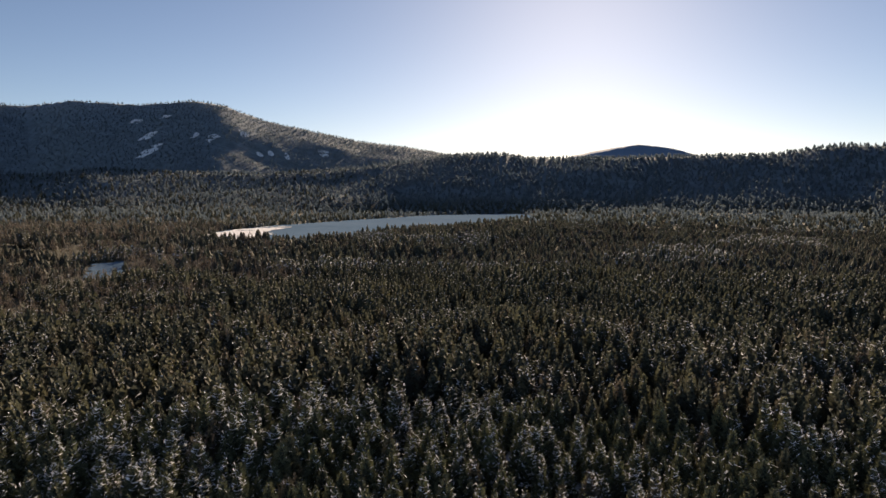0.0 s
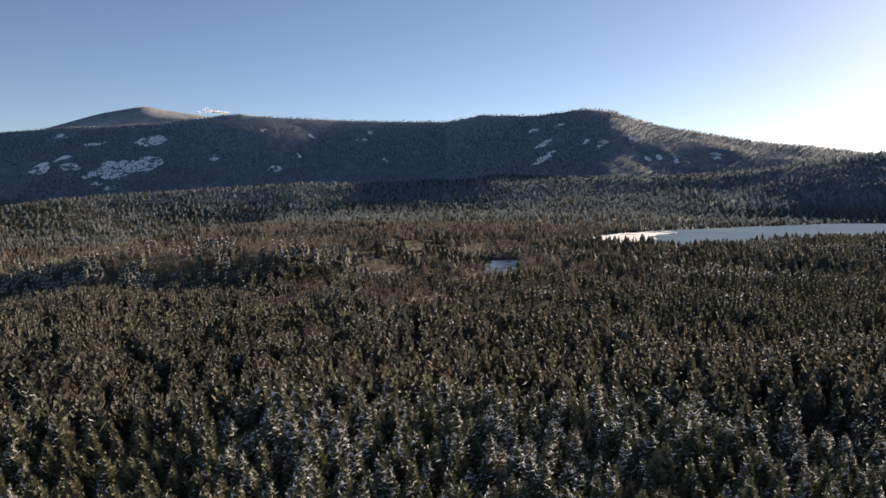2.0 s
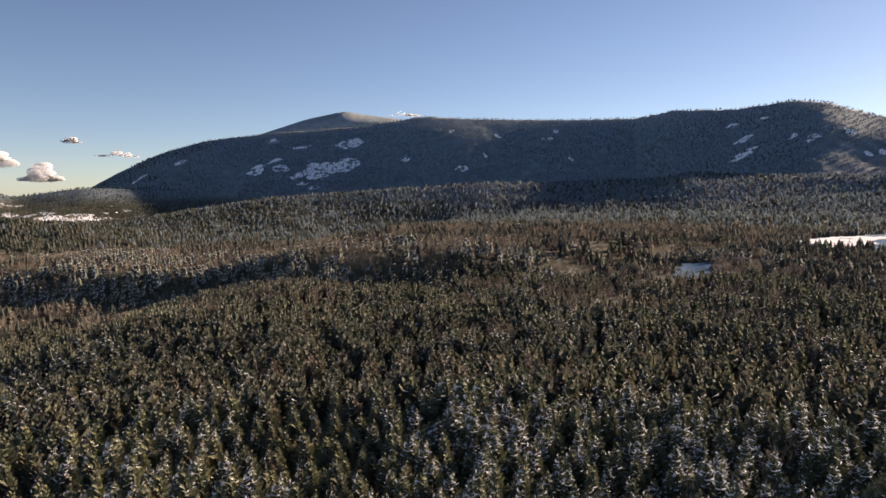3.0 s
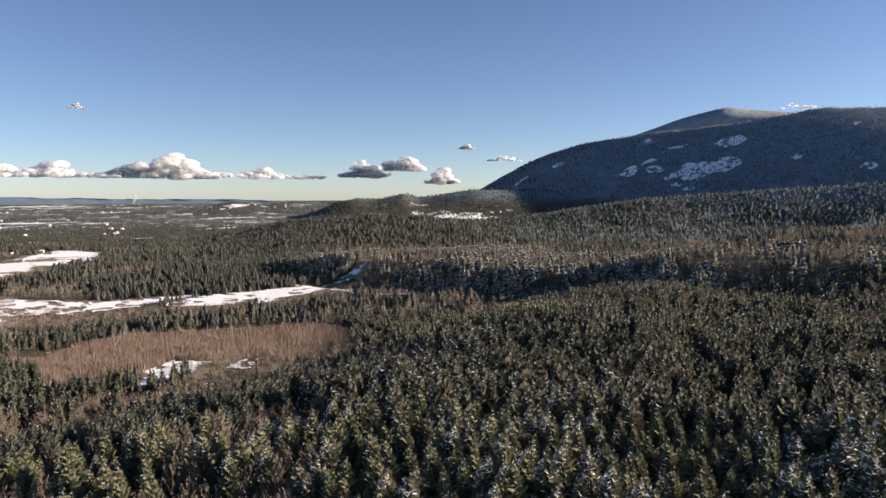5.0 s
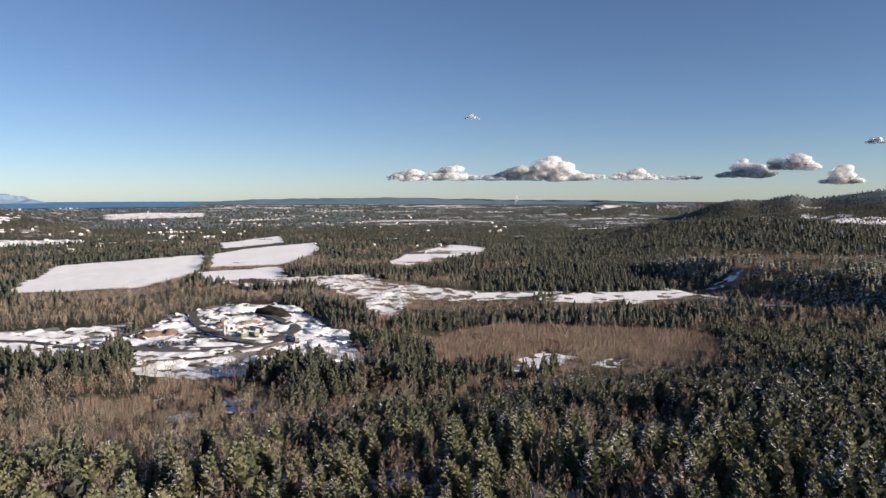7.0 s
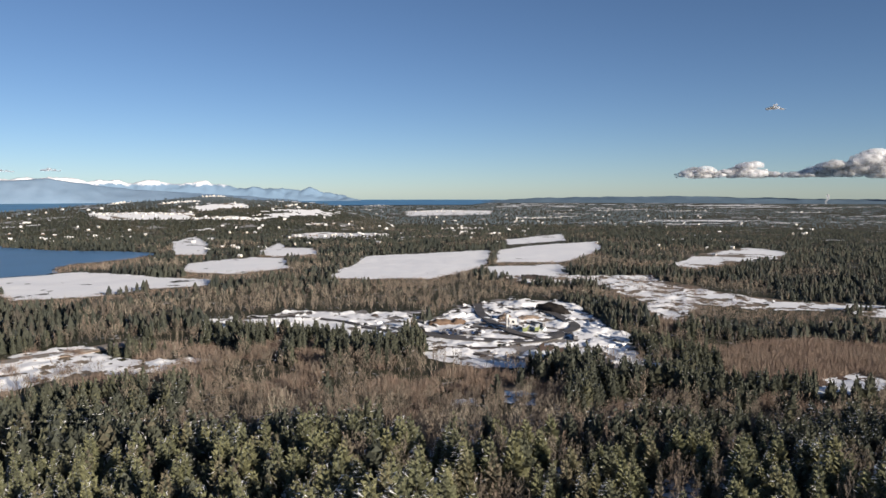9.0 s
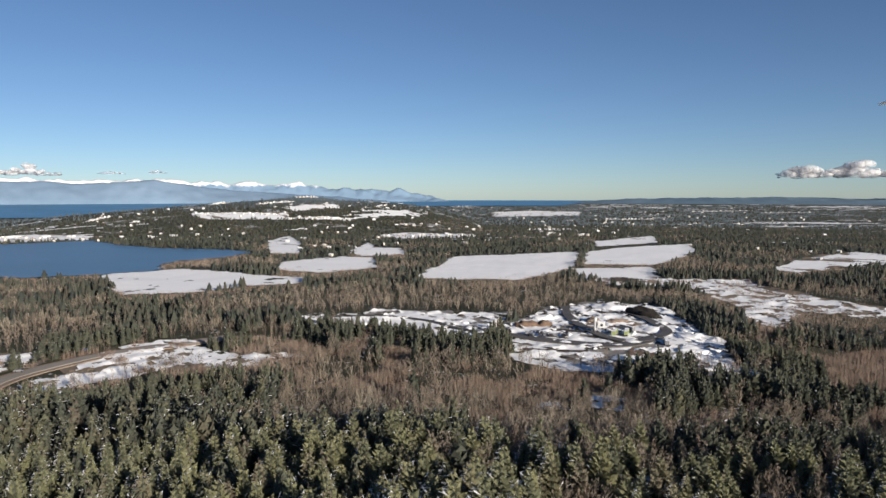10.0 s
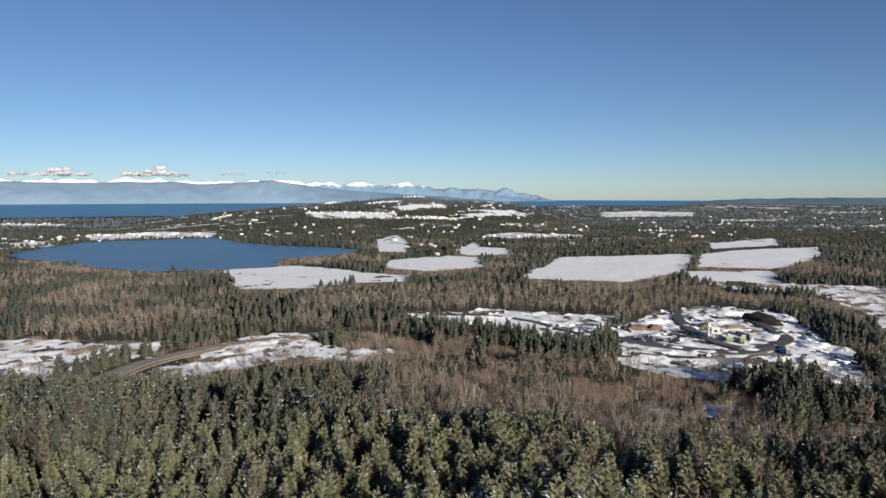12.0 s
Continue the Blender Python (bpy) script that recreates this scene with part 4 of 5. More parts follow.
snowy_firs = [petal_fir(rnd, 14, 3, 5, s, g, 1.9) for s, g in ((18, .29), (12, .32), (24, .28))]
tiny_firs = [petal_fir(rnd, 13, 2, 4, s, 0.40) for s in (1, 0, 0, 0)]
specks = [petal_fir(rnd, 16, 1, 4, 0, 0.34) for s in range(4)]
fine_bare = [bare_tree(rnd, 12, 32, 0.22, 0.0050) for k in range(5)]
mid_bare = [bare_tree(rnd, 12, 12, 0.24, 0.010) for k in range(5)]
far_bare = [bare_tree(rnd, 12, 9, 0.26, 0.016) for k in range(4)]
bushes = [bush(rnd) for k in range(5)]
low_bushes = [bush(rnd, 4.0, 14) for k in range(4)]

rng_place = np.random.default_rng(11)
BANDS = (("near", 4.7, 104, 190), ("middle", 5.3, 190, 300), ("rough", 5.6, 300, 480), ("far", 6.4, 480, 950), ("distant", 11.2, 950, 2000))
single_firs, single_bare = [], []
for band, gap, r0, r1 in BANDS:
    x, y = scatter(gap, r0, r1, *VIEW, seed=int(r0))
    kind = cover(x, y)
    hf = height_factor(x, y, rng_place)
    f = kind == 1
    if band == "near":
        order = np.argsort(np.where(f & (np.hypot(x, y) > 100), np.hypot(x, y), 9e9))[:300]
        single_firs = [(x[i], y[i], hf[i]) for i in order]
        f[order] = False
        plant("fir_forest", fine_firs, x[f], y[f], hf[f], NEAR_MATS, 1, "dense dark green firs with snow on their shaded branches", "forest")
    elif band == "middle":
        plant("fir_forest", mid_firs, x[f], y[f], hf[f], FIR_MATS, 2, "dense dark green firs with snow on their shaded branches", "forest")
    elif band == "rough":
        plant("fir_forest", rough_firs, x[f], y[f], hf[f], FIR_MATS, 13, "dense dark green firs with snow on their shaded branches", "forest")
    elif band == "far":
        white = f & ((bearing_of(x, y) < 84) & (fbm(x, y, 110, 2, 69) > 0.38) | inside(x, y, SHADED_BANK) & (fbm(x, y, 60, 2, 70) > -0.35))
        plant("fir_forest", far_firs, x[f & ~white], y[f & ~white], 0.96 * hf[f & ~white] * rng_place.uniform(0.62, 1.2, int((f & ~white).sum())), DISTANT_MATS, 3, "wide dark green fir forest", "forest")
        plant("snowy_fir_forest", snowy_firs, x[white], y[white], hf[white], FIR_MATS, 23, "shaded firs laden with snow", "forest")
    else:
        # Southward and farther out, more firs take the haze-blue needles.
        hazed = f & (rng_place.random(len(x)) < (1 - smooth(38, 84, bearing_of(x, y))) * (0.2 + (0.5 + 0.3 * (1 - smooth(2, 14, bearing_of(x, y)))) * smooth(950, 1500, np.hypot(x, y))))
        plant("fir_forest", tiny_firs, x[f & ~hazed], y[f & ~hazed], hf[f & ~hazed], DISTANT_MATS, 4, "distant dark fir forest", "forest")
        plant("frosted_forest", tiny_firs, x[hazed], y[hazed], hf[hazed], SLOPE_MATS, 44, "distant fir forest on the foothills, blue with haze", "forest")
    b = kind == 2
    if band == "middle":
        order = np.argsort(np.where(b, np.hypot(x, y), 9e9))[:min(110, int(b.sum()))]
        single_bare = [(x[i], y[i], hf[i]) for i in order]
        b[order] = False
    if b.any():
        if band in ("near", "middle", "rough"):
            plant("bare_woods", mid_bare if band == "rough" else fine_bare, x[b], y[b], hf[b], BARE_MATS, 5, "leafless grey-brown alders", "woods", 3.1)
        else:
            plant("bare_woods", far_bare, x[b], y[b], hf[b] * 1.1, BARE_MATS, 6, "leafless grey-brown woods", "woods", 3.1)

x, y = scatter(4.6, 520, 1100, 78, 176, 78)
b = cover(x, y) == 3
plant("brush_thicket", low_bushes, x[b], y[b], rng_place.uniform(0.5, 1.0, int(b.sum())), BRUSH_MATS, 18, "reddish-brown leafless brush thicket", "brush", 3.1)
x, y = scatter(2.9, 150, 520, 78, 175, 77)
b = cover(x, y) == 3
plant("brush_thicket", bushes, x[b], y[b], rng_place.uniform(0.7, 1.3, int(b.sum())), BRUSH_MATS, 8, "reddish-brown leafless brush thicket", "brush", 3.1)

# Woods on the mountain and over the far plain.
x, y = scatter(12.5, 2000, 3350, -46, 84, 31)
f = fbm(x, y, 120, 3, 141) > -0.9
high = f & (bearing_of(x, y) + 3 * fbm(x, y, 200, 2, 145) < 65)
plant("mountain_forest", specks, x[high], y[high], 0.6 * height_factor(x[high], y[high], rng_place), SLOPE_MATS, 9, "dark fir forest on the mountainside, blue with haze", "forest")
f &= ~high
plant("knoll_forest", specks, x[f], y[f], 0.6 * height_factor(x[f], y[f], rng_place), DISTANT_MATS, 19, "dark fir forest on low knolls", "forest")
x, y = scatter(22, 2000, 4300, 84, 194, 32)
f = ~is_open(x, y) & (fbm(x, y, 200, 3, 151) > -0.5)
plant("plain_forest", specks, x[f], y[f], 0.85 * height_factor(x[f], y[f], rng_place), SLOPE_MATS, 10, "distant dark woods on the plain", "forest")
x, y = scatter(7.0, 4, 104, -90, 270, 34)
plant("fir_forest", rough_firs, x, y, 0.8 * height_factor(x, y, rng_place), FIR_MATS, 14, "dense dark green firs", "forest")
x, y = scatter(9.0, 104, 260, 196, 314, 35)
plant("fir_forest", rough_firs, x, y, height_factor(x, y, rng_place), FIR_MATS, 15, "dense dark green firs", "forest")
x, y = scatter(24, 260, 2000, 196, 314, 33)
plant("rear_forest", tiny_firs, x, y, 1.2 * height_factor(x, y, rng_place), FIR_MATS, 12, "dark green fir forest", "forest")

# The thicker stand on the sunny slope below.
x, y = scatter(7.0, 106, 196, 132, 184, 51)
f = cover(x, y) == 1
plant("fir_forest", mid_firs, x[f], y[f], 0.9 * height_factor(x[f], y[f], rng_place), FIR_MATS, 24, "dense sunlit olive green firs", "forest")


def split_tree(name, kind, label, category, group, crown_name):
    """A single tree: trunk and crown, and the snow that lies on the crown."""
    v, f, m = kind
    root = tagged(new(name), label, category, group)
    pieces = {}
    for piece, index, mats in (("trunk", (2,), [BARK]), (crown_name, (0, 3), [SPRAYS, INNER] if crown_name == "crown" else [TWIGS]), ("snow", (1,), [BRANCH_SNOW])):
        pick = np.isin(m, index)
        sel = f[pick]
        if len(sel):
            used, flat = np.unique(sel, return_inverse=True)
            ob = new(piece, mesh_of(piece, v[used], flat.reshape(-1, 3), mats, (m[pick] == 3) * 1))
            ob.parent = pieces.get(crown_name, root) if piece == "snow" else root
            if piece == "snow":
                tagged(ob, "snow caught on the shaded branches", kind="stuff")
            pieces[piece] = ob
    return root


firs = [split_tree("fir_tree", k, "dark green fir with snow on its shaded side", "tree", "firs of the near forest", "crown") for k in fine_firs]
for i, (px, py, s) in enumerate(single_firs):
    place = Matrix.Translation((px, py, float(land(px, py)))) @ Matrix.Rotation(rnd.uniform(-0.45, 0.45), 4, "Z")
    if i < len(firs):
        firs[i].matrix_basis = place @ Matrix.Scale(s, 4)
    else:
        src = firs[int(form_at(np.array([px]), np.array([py]), len(firs), np.array([rnd.random()]))[0])]
        ob = copy_thing(src, place)
        ob.scale = (s, s, s)


bare = [split_tree("alder_tree", k, "slender leafless grey-brown alder at the forest edge", "tree", "alders at the forest edge", "twig_crown") for k in fine_bare]
for i, (px, py, s) in enumerate(single_bare):
    place = Matrix.Translation((px, py, float(land(px, py)))) @ Matrix.Rotation(rnd.uniform(0, 6.28), 4, "Z")
    if i < len(bare):
        bare[i].matrix_basis = place @ Matrix.Scale(s, 4)
    else:
        ob = copy_thing(bare[i % len(bare)], place)
        ob.scale = (s, s, s)


# ---- clouds ----
def cloud(label, deg, metres, low, length, tall, puffs, seed, lean=0.0):
    """A low cumulus: many small billows over a flat base, one mesh. lean: where along it the tallest heap stands."""
    r = random.Random(seed)
    bm = bmesh.new()
    heaps = [(lean, 1.0)] + [(r.uniform(-0.8, 0.8), r.uniform(0.35, 0.8)) for _ in range(3)]
    for i in range(int(puffs * (3.0 if label == WISP else 1.5))):
        u = r.uniform(-1, 1)
        swell = max(0.15, max(h * (1 - ((u - c) / 0.42) ** 2) for c, h in heaps)) * (1 - 0.3 * abs(u))
        size = tall * r.uniform(0.14, 0.34) * (0.4 + 0.6 * swell)
        z = 0.06 * tall + r.random() * 0.75 * tall * swell
        m = Matrix.Translation((u * length / 2, r.uniform(-0.1, 0.1) * length, z)) @ Matrix.Diagonal((size * r.uniform(1.3, 2.8 - swell), size * 1.3, size * r.uniform(0.55, 0.85), 1))
        bmesh.ops.create_icosphere(bm, subdivisions=2, radius=1.0, matrix=m)
    for v in bm.verts:
        n = noise.fractal(v.co * (9.0 / tall) + Vector((seed * 7.1, 0, 0)), 0.7, 2.1, 4)
        v.co += v.normal * n * tall * 0.06
        if v.co.z < 0:
            v.co.z *= 0.5
    x, y = bearing(deg, metres)
    ob = part("cloud", bm, VAPOUR if label == WISP else CLOUD, smooth_faces=True)
    ob.matrix_world = Matrix.Translation((x, y, low)) @ Matrix.Rotation(radians(deg), 4, "Z")
    return tagged(ob, label, "cloud", kind="structure")


def up(deg_high, metres):
    return EYE + metres * math.tan(radians(deg_high))


HEAP, WISP = "white sunlit heap cloud with a grey flat base", "small thin pinkish cloud"
cloud(HEAP, 104.3, 4700, up(1.15, 4700), 680, 110, 70, 1, 0.3)
cloud(HEAP, 95.8, 4600, up(1.15, 4600), 720, 165, 90, 3, 0.15)
cloud(HEAP, 87.4, 4600, up(1.15, 4600), 520, 95, 44, 4, -0.5)
cloud(HEAP, 80.9, 4550, up(1.3, 4550), 260, 140, 34, 5, 0.0)
cloud(HEAP, 77.7, 4500, up(1.8, 4500), 230, 120, 30, 6, 0.1)
cloud(HEAP, 74.7, 4500, up(0.8, 4500), 190, 125, 26, 7, 0.0)
cloud(WISP, 101.6, 4600, up(6.0, 4600), 95, 36, 14, 8)
cloud(WISP, 72.6, 4600, up(3.5, 4600), 85, 50, 14, 9)
cloud(WISP, 69.8, 4600, up(2.6, 4600), 220, 45, 18, 10)
cloud(WISP, 48.2, 4750, up(6.05, 4750), 180, 45, 14, 15, -0.4)
cloud(HEAP, 171.0, 4905, up(1.3, 4905), 420, 80, 26, 11, 0.3)
cloud(HEAP, 164.0, 4905, up(1.3, 4905), 380, 85, 26, 12, 0.2)
cloud(WISP, 158.4, 4600, up(1.45, 4600), 150, 24, 18, 13)
cloud(WISP, 155.3, 4600, up(1.55, 4600), 100, 24, 14, 14)
bm = bmesh.new()
for k in range(13):
    bmesh.ops.create_icosphere(bm, subdivisions=2, radius=2.0 + 0.55 * k, matrix=Matrix.Translation((4 * math.sin(k * 0.9) + 0.08 * k * k, 0, 5.0 * k)))
plume = part("steam_plume", bm, VAPOUR, smooth_faces=True)
plume.matrix_world = Matrix.Translation((*bearing(98.1, 4400), up(-0.95, 4400))) @ Matrix.Rotation(radians(98), 4, "Z")
tagged(plume, "thin white steam plume over distant works", "steam", kind="structure")

# ---- houses ----
ROOF_SNOW = SNOW
WALLS = [mottled("wall_" + n, tuple(c * 0.8 for c in k), k, 0.2, 2.0, 0.85) for n, k in
         (("cream", (0.62, 0.58, 0.50)), ("grey", (0.38, 0.38, 0.38)), ("white", (0.74, 0.73, 0.71)), ("brown", (0.25, 0.19, 0.14)))]


def gable(length, depth, eaves, ridge, overhang, thick):
    """Roof of two slabs that meet at the ridge."""
    bm = bmesh.new()
    for side in (-1, 1):
        prof = [(0, ridge + thick), (side * (depth / 2 + overhang), eaves - 0.25 + thick), (side * (depth / 2 + overhang), eaves - 0.25), (0, ridge)]
        rings = [[bm.verts.new((x, y, z)) for y, z in prof] for x in (-length / 2 - overhang, length / 2 + overhang)]
        for k in range(4):
            bm.faces.new((rings[0][k], rings[0][(k + 1) % 4], rings[1][(k + 1) % 4], rings[1][k]))
        for ring in rings:
            bm.faces.new(ring)
    bmesh.ops.recalc_face_normals(bm, faces=bm.faces)
    return bm


def shell(length, depth, eaves, ridge):
    bm = bmesh.new()
    ends = [[bm.verts.new((x, y, z)) for y, z in ((-depth / 2, -1.5), (depth / 2, -1.5), (depth / 2, eaves), (0, ridge), (-depth / 2, eaves))] for x in (-length / 2, length / 2)]
    for k in range(5):
        bm.faces.new((ends[0][k], ends[0][(k + 1) % 5], ends[1][(k + 1) % 5], ends[1][k]))
    for e2 in ends:
        bm.faces.new(e2)
    bmesh.ops.recalc_face_normals(bm, faces=bm.faces)
    return bm


def box(bm, x0, x1, y0, y1, z0, z1):
    return bmesh.ops.create_cube(bm, size=1, matrix=Matrix.Translation(((x0 + x1) / 2, (y0 + y1) / 2, (z0 + z1) / 2)) @ Matrix.Diagonal((x1 - x0, y1 - y0, z1 - z0, 1)))


def house(wall, length, depth, eaves, ridge, label):
    root = tagged(new("house"), label, "house", "houses of the town")
    body = part("wall", shell(length, depth, eaves, ridge), wall, root)
    for side in (-1, 1):
        for x in (-length * 0.28, length * 0.22):
            bm = bmesh.new()
            y = side * (depth / 2 + 0.02)
            box(bm, x - 0.8, x + 0.8, y - 0.06, y + 0.06, 1.0, 2.3)
            part("window", bm, DARK_GLASS, body)
    part("roof", gable(length, depth, eaves, ridge, 0.6, 0.35), ROOF_SNOW, root, "snow-covered gable roof")
    return root


DARK_GLASS = mottled("window_glass", (0.02, 0.025, 0.03), (0.05, 0.055, 0.06), 0.5, 4.0, 0.15)
models = [house(WALLS[0], 9, 6.5, 4.0, 6.0, "cream two-storey house with a snowy gable roof"),
          house(WALLS[1], 11, 7, 2.7, 4.6, "grey bungalow with a snowy gable roof"),
          house(WALLS[2], 11, 7.5, 4.5, 6.5, "white two-storey house with a snowy gable roof"),
          house(WALLS[3], 9, 6.5, 2.6, 4.4, "brown bungalow with a snowy gable roof"),
          house(WALLS[2], 24, 12, 4.5, 6.0, "long white hall with a snowy roof")]
HOUSE_SPOTS.sort(key=lambda p: math.hypot(*p))
hv, hf, hm = [], [], []
for x, y in HOUSE_SPOTS[290:]:
    long, deep, tall, a, z = rh.uniform(5, 9), rh.uniform(4, 6), rh.uniform(2, 3.4), rh.uniform(0, 3.14), float(land(x, y))
    b = len(hv)
    for sx, sy, h in ((-1, -1, -1), (1, -1, -1), (1, 1, -1), (-1, 1, -1), (-1, -1, tall), (1, -1, tall), (1, 1, tall), (-1, 1, tall), (-1, 0, tall * 1.6), (1, 0, tall * 1.6)):
        u, w = sx * long / 2, sy * deep / 2
        hv.append((x + u * math.cos(a) - w * math.sin(a), y + u * math.sin(a) + w * math.cos(a), z + h))
    hf += [(b + p, b + q, b + r) for p, q, r in ((0, 1, 5), (0, 5, 4), (1, 2, 6), (1, 6, 5), (2, 3, 7), (2, 7, 6), (3, 0, 4), (3, 4, 7), (1, 9, 5), (6, 5, 9), (0, 4, 8), (7, 8, 4), (4, 5, 9), (4, 9, 8), (6, 7, 8), (6, 8, 9))]
    hm += [0] * 12 + [1] * 4
tagged(new("far_houses", mesh_of("far_houses", hv, hf, [WALLS[0], ROOF_SNOW], hm)), "small pale houses with snowy roofs across the distant plain", "houses", kind="stuff")
for i, (x, y) in enumerate(HOUSE_SPOTS[:290]):
    k = 4 if rh.random() < 0.08 else rh.randrange(4)
    place = Matrix.Translation((x, y, float(land(x, y)) + 0.3)) @ Matrix.Rotation(rh.uniform(0, 3.14), 4, "Z")
    size = 0.62 if math.hypot(x, y) > 900 else 1.0
    if i < len(models):
        models[i].matrix_basis = place @ Matrix.Scale(size, 4)
    else:
        copy_thing(models[k], place).scale = (size, size, size)


# ---- the works yard ----
def mound(name, x, y, rx, ry, h, material, label, seed):
    """A heap with an uneven crest."""
    bm = bmesh.new()
    bmesh.ops.create_icosphere(bm, subdivisions=4, radius=1.0)
    for v in bm.verts:
        n = noise.fractal(v.co * 1.8 + Vector((seed * 3.7, 0, 0)), 0.9, 2.0, 5)
        k = 1 + 0.28 * n
        v.co = Vector((v.co.x * rx * k, v.co.y * ry * k, (max(v.co.z, -0.12) ** 1 * h) * (1 + 0.45 * n)))
    ob = part(name, bm, material, smooth_faces=True)
    ob.matrix_world = Matrix.Translation((x, y, float(land(x, y)) + 0.2)) @ Matrix.Rotation(seed * 1.3, 4, "Z")
    return tagged(ob, label, "mound")


TRACK = "dark wet gravel track through snow"
tagged(ribbon("yard_track", [(-471, -314), (-436, -287), (-412, -263), (-397, -244), (-386, -226), (-388, -208), (-410, -204), (-431, -208), (-450, -226), (-472, -252), (-477, -269)], 7.0, WET_GRAVEL, 1.5), TRACK, "track")
tagged(ribbon("yard_track", [(-352, -273), (-353, -252), (-357, -236), (-364, -218), (-378, -206), (-411, -203)], 11, WET_GRAVEL, 1.4), TRACK, "track")
tagged(ribbon("yard_track", [(-340, -296), (-354, -278), (-355, -262), (-359, -245), (-365, -228), (-376, -212)], 5, DIRT, 0.9), TRACK, "track")
tagged(ribbon("yard_track", [(-322, -252), (-333, -230), (-346, -214)], 5, DIRT, 0.9), TRACK, "track")
tagged(ribbon("yard_track", [(-448, -312), (-478, -314), (-477, -296), (-466, -274)], 4.5, DIRT, 0.9), TRACK, "track")
tagged(ribbon("yard_track", [(-302, -418), (-340, -392), (-352, -350), (-345, -315), (-348, -285)], 5, ASPHALT, 0.9), TRACK, "track")
for k, o in enumerate(([(-368, -262), (-392, -262), (-400, -244), (-388, -232), (-370, -238)], [(-400, -262), (-440, -270), (-455, -250), (-440, -232), (-412, -238)],
                       [(-355, -196), (-372, -200), (-372, -180), (-360, -176)])):
    tagged(drape("bare_dirt", o, (DIRT, TAN, BRUSH_SOIL)[k], lift=0.75, cell=2.2, ragged=4, holes=0.35, seed=k + 60), "bare wet ground scraped free of snow", "dirt")
for k, (x, y, rx, ry, h, mat, name, label) in enumerate((
        (-476, -249, 16, 6, 6.0, BLACK_SOIL, "soil_mound", "high black soil heap with a snowy crest"), (-436, -247, 8, 5, 3.0, TAN, "gravel_mound", "tan gravel heap in the yard"),
        (-429, -262, 7, 5, 3.4, TAN, "gravel_mound", "tan gravel heap in the yard"), (-386, -287, 9, 6, 3.5, BRUSH_SOIL, "earth_bank", "reddish brown earth bank beside the yard"),
        (-397, -281, 8, 5, 3.0, BRUSH_SOIL, "earth_bank", "reddish brown earth bank beside the yard"), (-490, -285, 16, 8, 3, SNOW, "snow_mound", "low earth mound covered with snow"),
        (-420, -296, 9, 7, 2.2, SNOW, "snow_mound", "low earth mound covered with snow"), (-425, -190, 14, 7, 2.2, SNOW, "snow_mound", "low earth mound covered with snow"),
        (-390, -170, 12, 8, 2, SNOW, "snow_mound", "low earth mound covered with snow"), (-446, -200, 10, 6, 2, SNOW, "snow_mound", "low earth mound covered with snow"),
        (-650, -360, 16, 7, 5, DIRT, "soil_mound", "dark soil heap in rough ground"))):
    mound(name, x, y, rx, ry, h, mat, label, k + 1)
for k in range(34):
    x, y = rh.uniform(-500, -310), rh.uniform(-310, -150)
    if k > 22:
        x, y = rh.uniform(-400, -300), rh.uniform(-420, -285)
    if any(inside(np.array([x]), np.array([y]), o)[0] for o in (YARD, STORAGE)):
        mound("snow_mound", x, y, rh.uniform(2, 7), rh.uniform(1.5, 3.5), rh.uniform(0.6, 1.5), SNOW if k % 4 else DIRT, "low heap pushed up beside the track", k + 30)

STEEL_WHITE = mottled("white_steel", (0.55, 0.55, 0.54), (0.72, 0.71, 0.69), 0.4, 3.0, 0.5)
STEEL_GREY = mottled("grey_steel", (0.16, 0.16, 0.17), (0.28, 0.28, 0.29), 0.4, 3.0, 0.5, metal=0.4)
GREEN_PAINT = mottled("green_paint", (0.20, 0.24, 0.10), (0.30, 0.34, 0.16), 0.4, 3.0, 0.6)


def tube(bm, x, y, z0, z1, rad, sides=14, top=None):
    bmesh.ops.create_cone(bm, cap_ends=True, segments=sides, radius1=rad, radius2=rad if top is None else top, depth=z1 - z0, matrix=Matrix.Translation((x, y, (z0 + z1) / 2)))


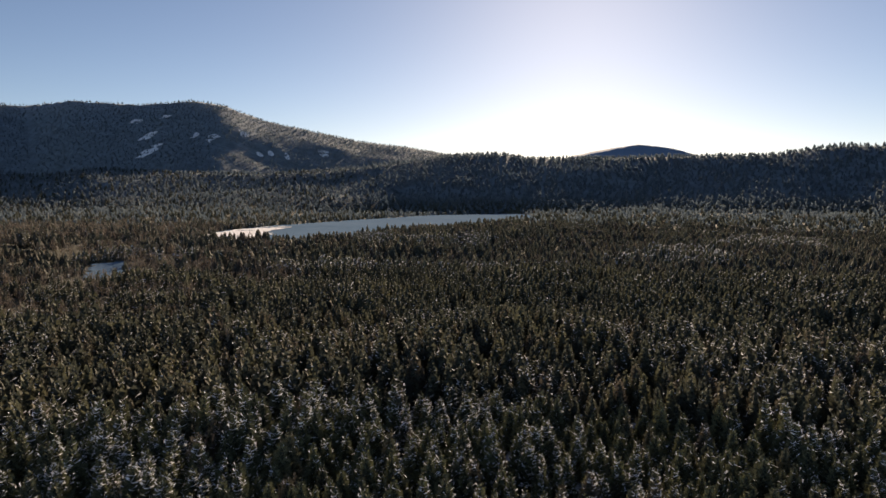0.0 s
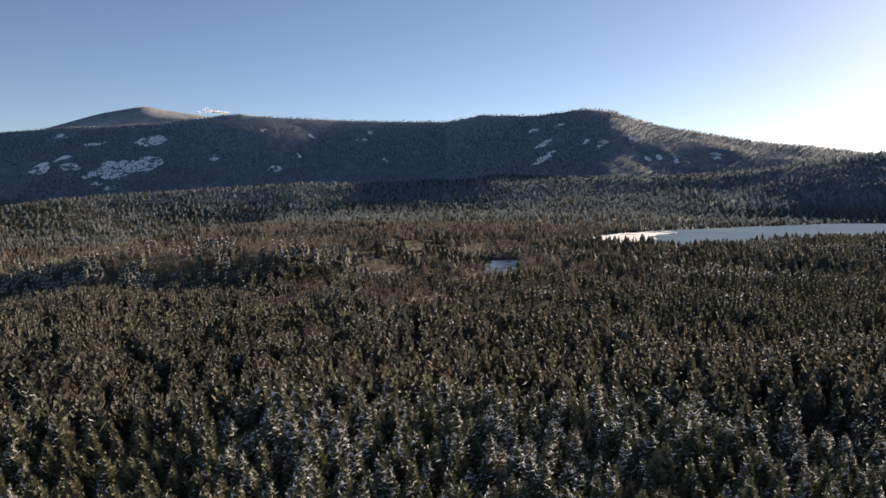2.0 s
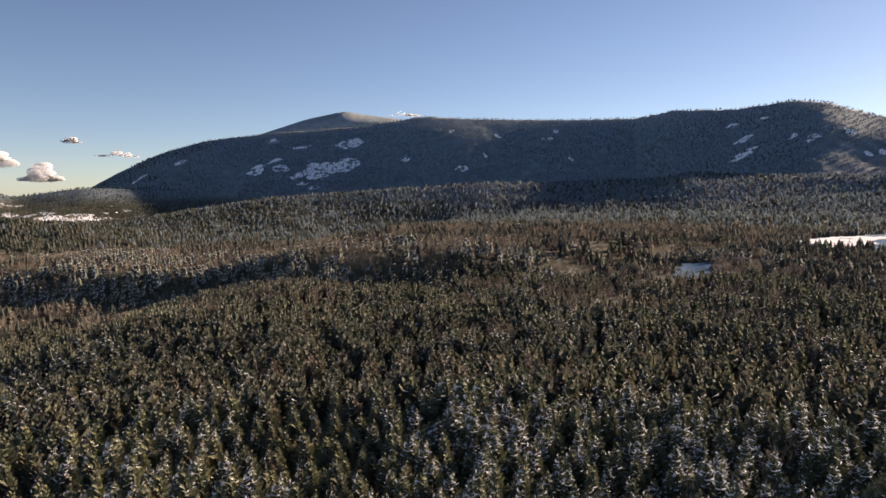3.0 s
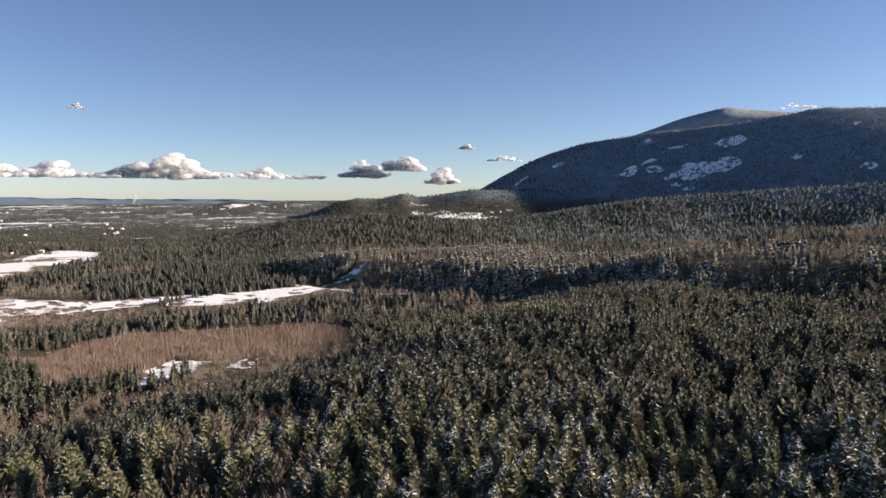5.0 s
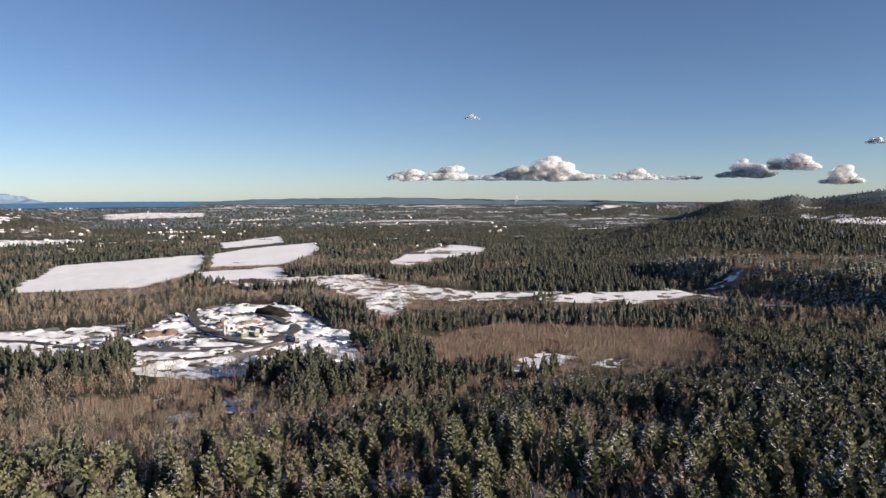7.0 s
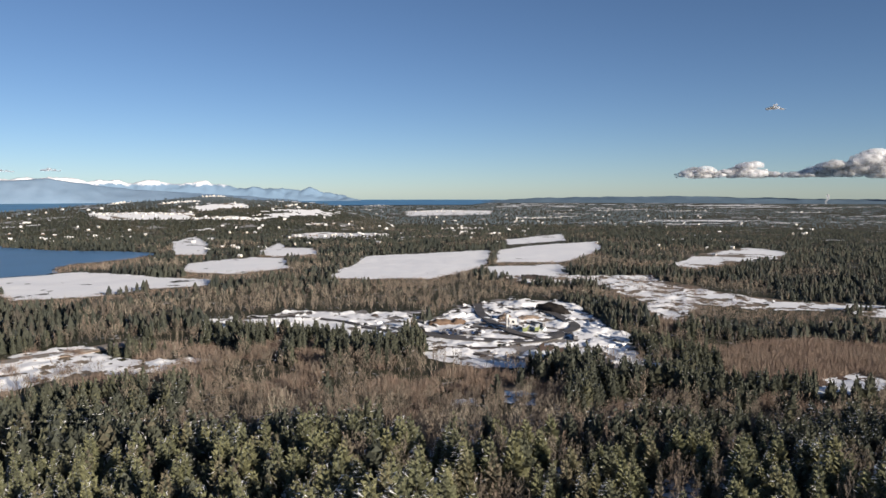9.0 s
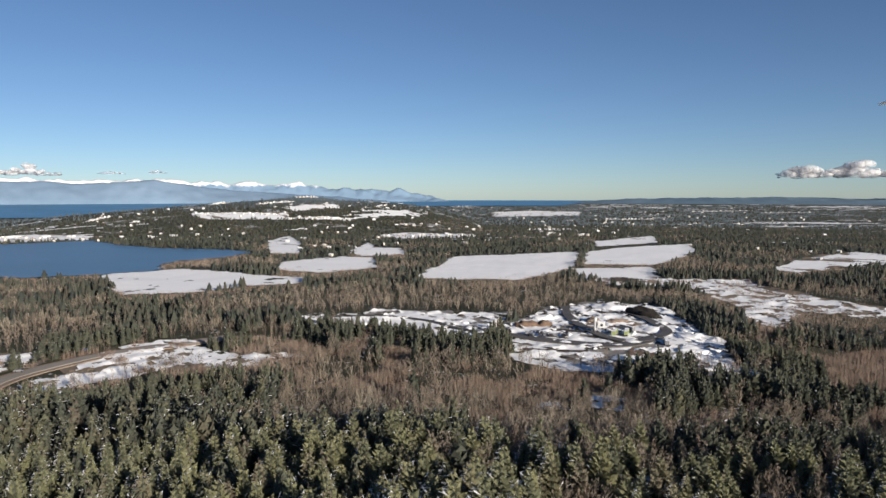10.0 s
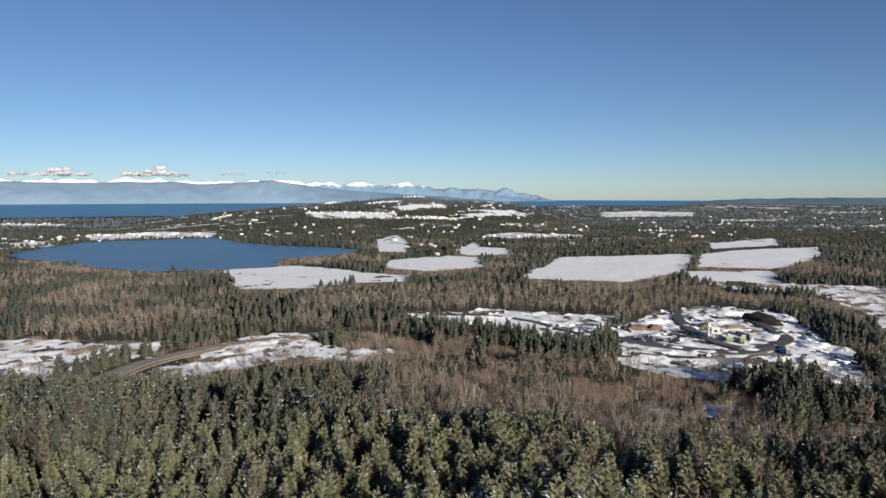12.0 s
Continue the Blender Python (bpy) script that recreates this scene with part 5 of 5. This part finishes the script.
def mixing_plant(x, y, turn):
    """A small concrete plant: a mixer house on legs beside a slim silo, fed by a sloping conveyor."""
    root = tagged(new("mixing_plant"), "small white concrete mixing plant with a tall silo", "plant")
    for sx in (-1.8, 1.8):
        for sy in (-1.8, 1.8):
            bm = bmesh.new()
            box(bm, sx - 0.2, sx + 0.2, sy - 0.2, sy + 0.2, -0.5, 4.0)
            part("leg", bm, STEEL_GREY, root)
    bm = bmesh.new()
    box(bm, -2.6, 2.6, -2.4, 2.4, 4.0, 8.2)
    bmesh.ops.bevel(bm, geom=list(bm.edges), offset=0.12, segments=1, affect="EDGES")
    body = part("mixer_house", bm, STEEL_WHITE, root)
    for side in (-1, 1):
        bm = bmesh.new()
        box(bm, -1.0, 0.8, side * 2.4 - 0.06, side * 2.4 + 0.06, 5.2, 7.0)
        part("window", bm, DARK_GLASS, body)
    bm = bmesh.new()
    box(bm, -2.9, 2.9, -2.7, 2.7, 8.2, 8.6)
    part("roof", bm, SNOW, root, "flat snowy roof")
    bm = bmesh.new()
    tube(bm, 4.4, 0, 2.4, 11.0, 1.15)
    tube(bm, 4.4, 0, 0.8, 2.4, 0.35, top=1.15)
    tube(bm, 4.4, 0, 11.0, 11.6, 1.15, top=0.3)
    silo = part("silo", bm, STEEL_WHITE, root)
    for k in range(3):
        bm = bmesh.new()
        tube(bm, 4.4 + 1.0 * math.cos(k * 2.094), 1.0 * math.sin(k * 2.094), -0.5, 3.0, 0.12, 8)
        part("strut", bm, STEEL_GREY, silo)
    bm = bmesh.new()
    m = Matrix.Translation((-7.0, 0, 3.6)) @ Matrix.Rotation(radians(-32), 4, "Y") @ Matrix.Diagonal((11, 0.9, 0.4, 1))
    bmesh.ops.create_cube(bm, size=1, matrix=m.copy())
    part("conveyor", bm, STEEL_GREY, root)
    bm = bmesh.new()
    box(bm, -12.5, -9.5, -1.6, 1.6, -0.3, 1.6)
    part("hopper", bm, STEEL_GREY, root)
    root.matrix_basis = Matrix.Translation((x, y, float(land(x, y)) + 0.6)) @ Matrix.Rotation(turn, 4, "Z") @ Matrix.Scale(0.88, 4)
    return root


mixing_plant(-397, -236, radians(-60))


def container(x, y, turn, paint, label):
    root = tagged(new("container"), label, "container", "containers in the yard")
    bm = bmesh.new()
    box(bm, -6, 6, -1.2, 1.2, 0.1, 2.6)
    for k in range(24):
        for side in (-1, 1):
            box(bm, -5.8 + k * 0.5, -5.55 + k * 0.5, side * 1.2 - 0.05, side * 1.2 + 0.05, 0.25, 2.45)
    part("body", bm, paint, root)
    bm = bmesh.new()
    box(bm, -5.9, 5.9, -1.1, 1.1, 2.6, 2.72)
    part("roof_snow", bm, SNOW, root, "thin snow on the roof")
    root.matrix_basis = Matrix.Translation((x, y, float(land(x, y)) + 0.7)) @ Matrix.Rotation(turn, 4, "Z")


container(-400, -228, radians(20), GREEN_PAINT, "faded green shipping container on snowy ground")
container(-406, -223, radians(25), GREEN_PAINT, "faded green shipping container on snowy ground")
container(-418, -229, radians(70), STEEL_GREY, "grey shipping container on snowy ground")
container(-398, -192, radians(30), STEEL_GREY, "grey shipping container on snowy ground")

RUBBER = mottled("tyre_rubber", (0.012, 0.012, 0.012), (0.03, 0.03, 0.03), 1.0, 8.0)
PAINTS = [mottled("car_paint_" + n, tuple(v * 0.8 for v in c), c, 0.5, 4.0, 0.3) for n, c in
          (("black", (0.03, 0.03, 0.035)), ("silver", (0.3, 0.3, 0.31)), ("blue", (0.04, 0.07, 0.16)), ("brown", (0.06, 0.05, 0.045)), ("grey", (0.2, 0.2, 0.21)))]


def car(paint, label):
    root = tagged(new("car"), label, "car", "parked cars")
    bm = bmesh.new()
    prof = [(-2.2, 0.35), (2.2, 0.35), (2.25, 0.75), (1.2, 0.95), (0.55, 1.42), (-1.3, 1.45), (-1.95, 0.98), (-2.25, 0.9)]
    rings = [[bm.verts.new((px, w * (0.9 if pz > 1 else 1.0), pz)) for px, pz in prof] for w in (-0.88, 0.88)]
    for k in range(8):
        bm.faces.new((rings[0][k], rings[0][(k + 1) % 8], rings[1][(k + 1) % 8], rings[1][k]))
    for ring in rings:
        bm.faces.new(ring)
    bmesh.ops.recalc_face_normals(bm, faces=bm.faces)
    body = part("body", bm, paint, root)
    for side in (-1, 1):
        bm = bmesh.new()
        q = [bm.verts.new(p) for p in ((0.85, side * 0.87, 0.98), (0.45, side * 0.81, 1.36), (-1.25, side * 0.81, 1.38), (-1.7, side * 0.87, 1.0))]
        bm.faces.new(q)
        bmesh.ops.solidify(bm, geom=list(bm.faces), thickness=0.04)
        part("side_window", bm, DARK_GLASS, body)
    for px in (-1.35, 1.35):
        for side in (-1, 1):
            bm = bmesh.new()
            bmesh.ops.create_cone(bm, cap_ends=True, segments=14, radius1=0.33, radius2=0.33, depth=0.22,
                                  matrix=Matrix.Translation((px, side * 0.82, 0.33)) @ Matrix.Rotation(radians(90), 4, "X"))
            part("wheel", bm, RUBBER, root)
    return root


cars = [car(p, n + " car parked on wet gravel") for p, n in zip(PAINTS, ("black", "silver", "dark blue", "dark brown", "grey"))]
slots = [(-356 - k * 1.35 + rh.uniform(-1, 1), -262 + k * 1.55 + rh.uniform(-0.6, 0.6), radians(45)) for k in range(12)]
slots += [(-360 - k * 1.5, -268 + k * 1.8, radians(40)) for k in range(6)]
slots += [(-107, -394, radians(150)), (-148, -419, radians(158)), (-452, -206, radians(10))]
for k, (x, y, turn) in enumerate(slots):
    place = Matrix.Translation((x, y, float(land(x, y)) + 1.3)) @ Matrix.Rotation(turn, 4, "Z")
    if k < len(cars):
        cars[k].matrix_basis = place
    else:
        copy_thing(cars[(k * 3) % 5], place)
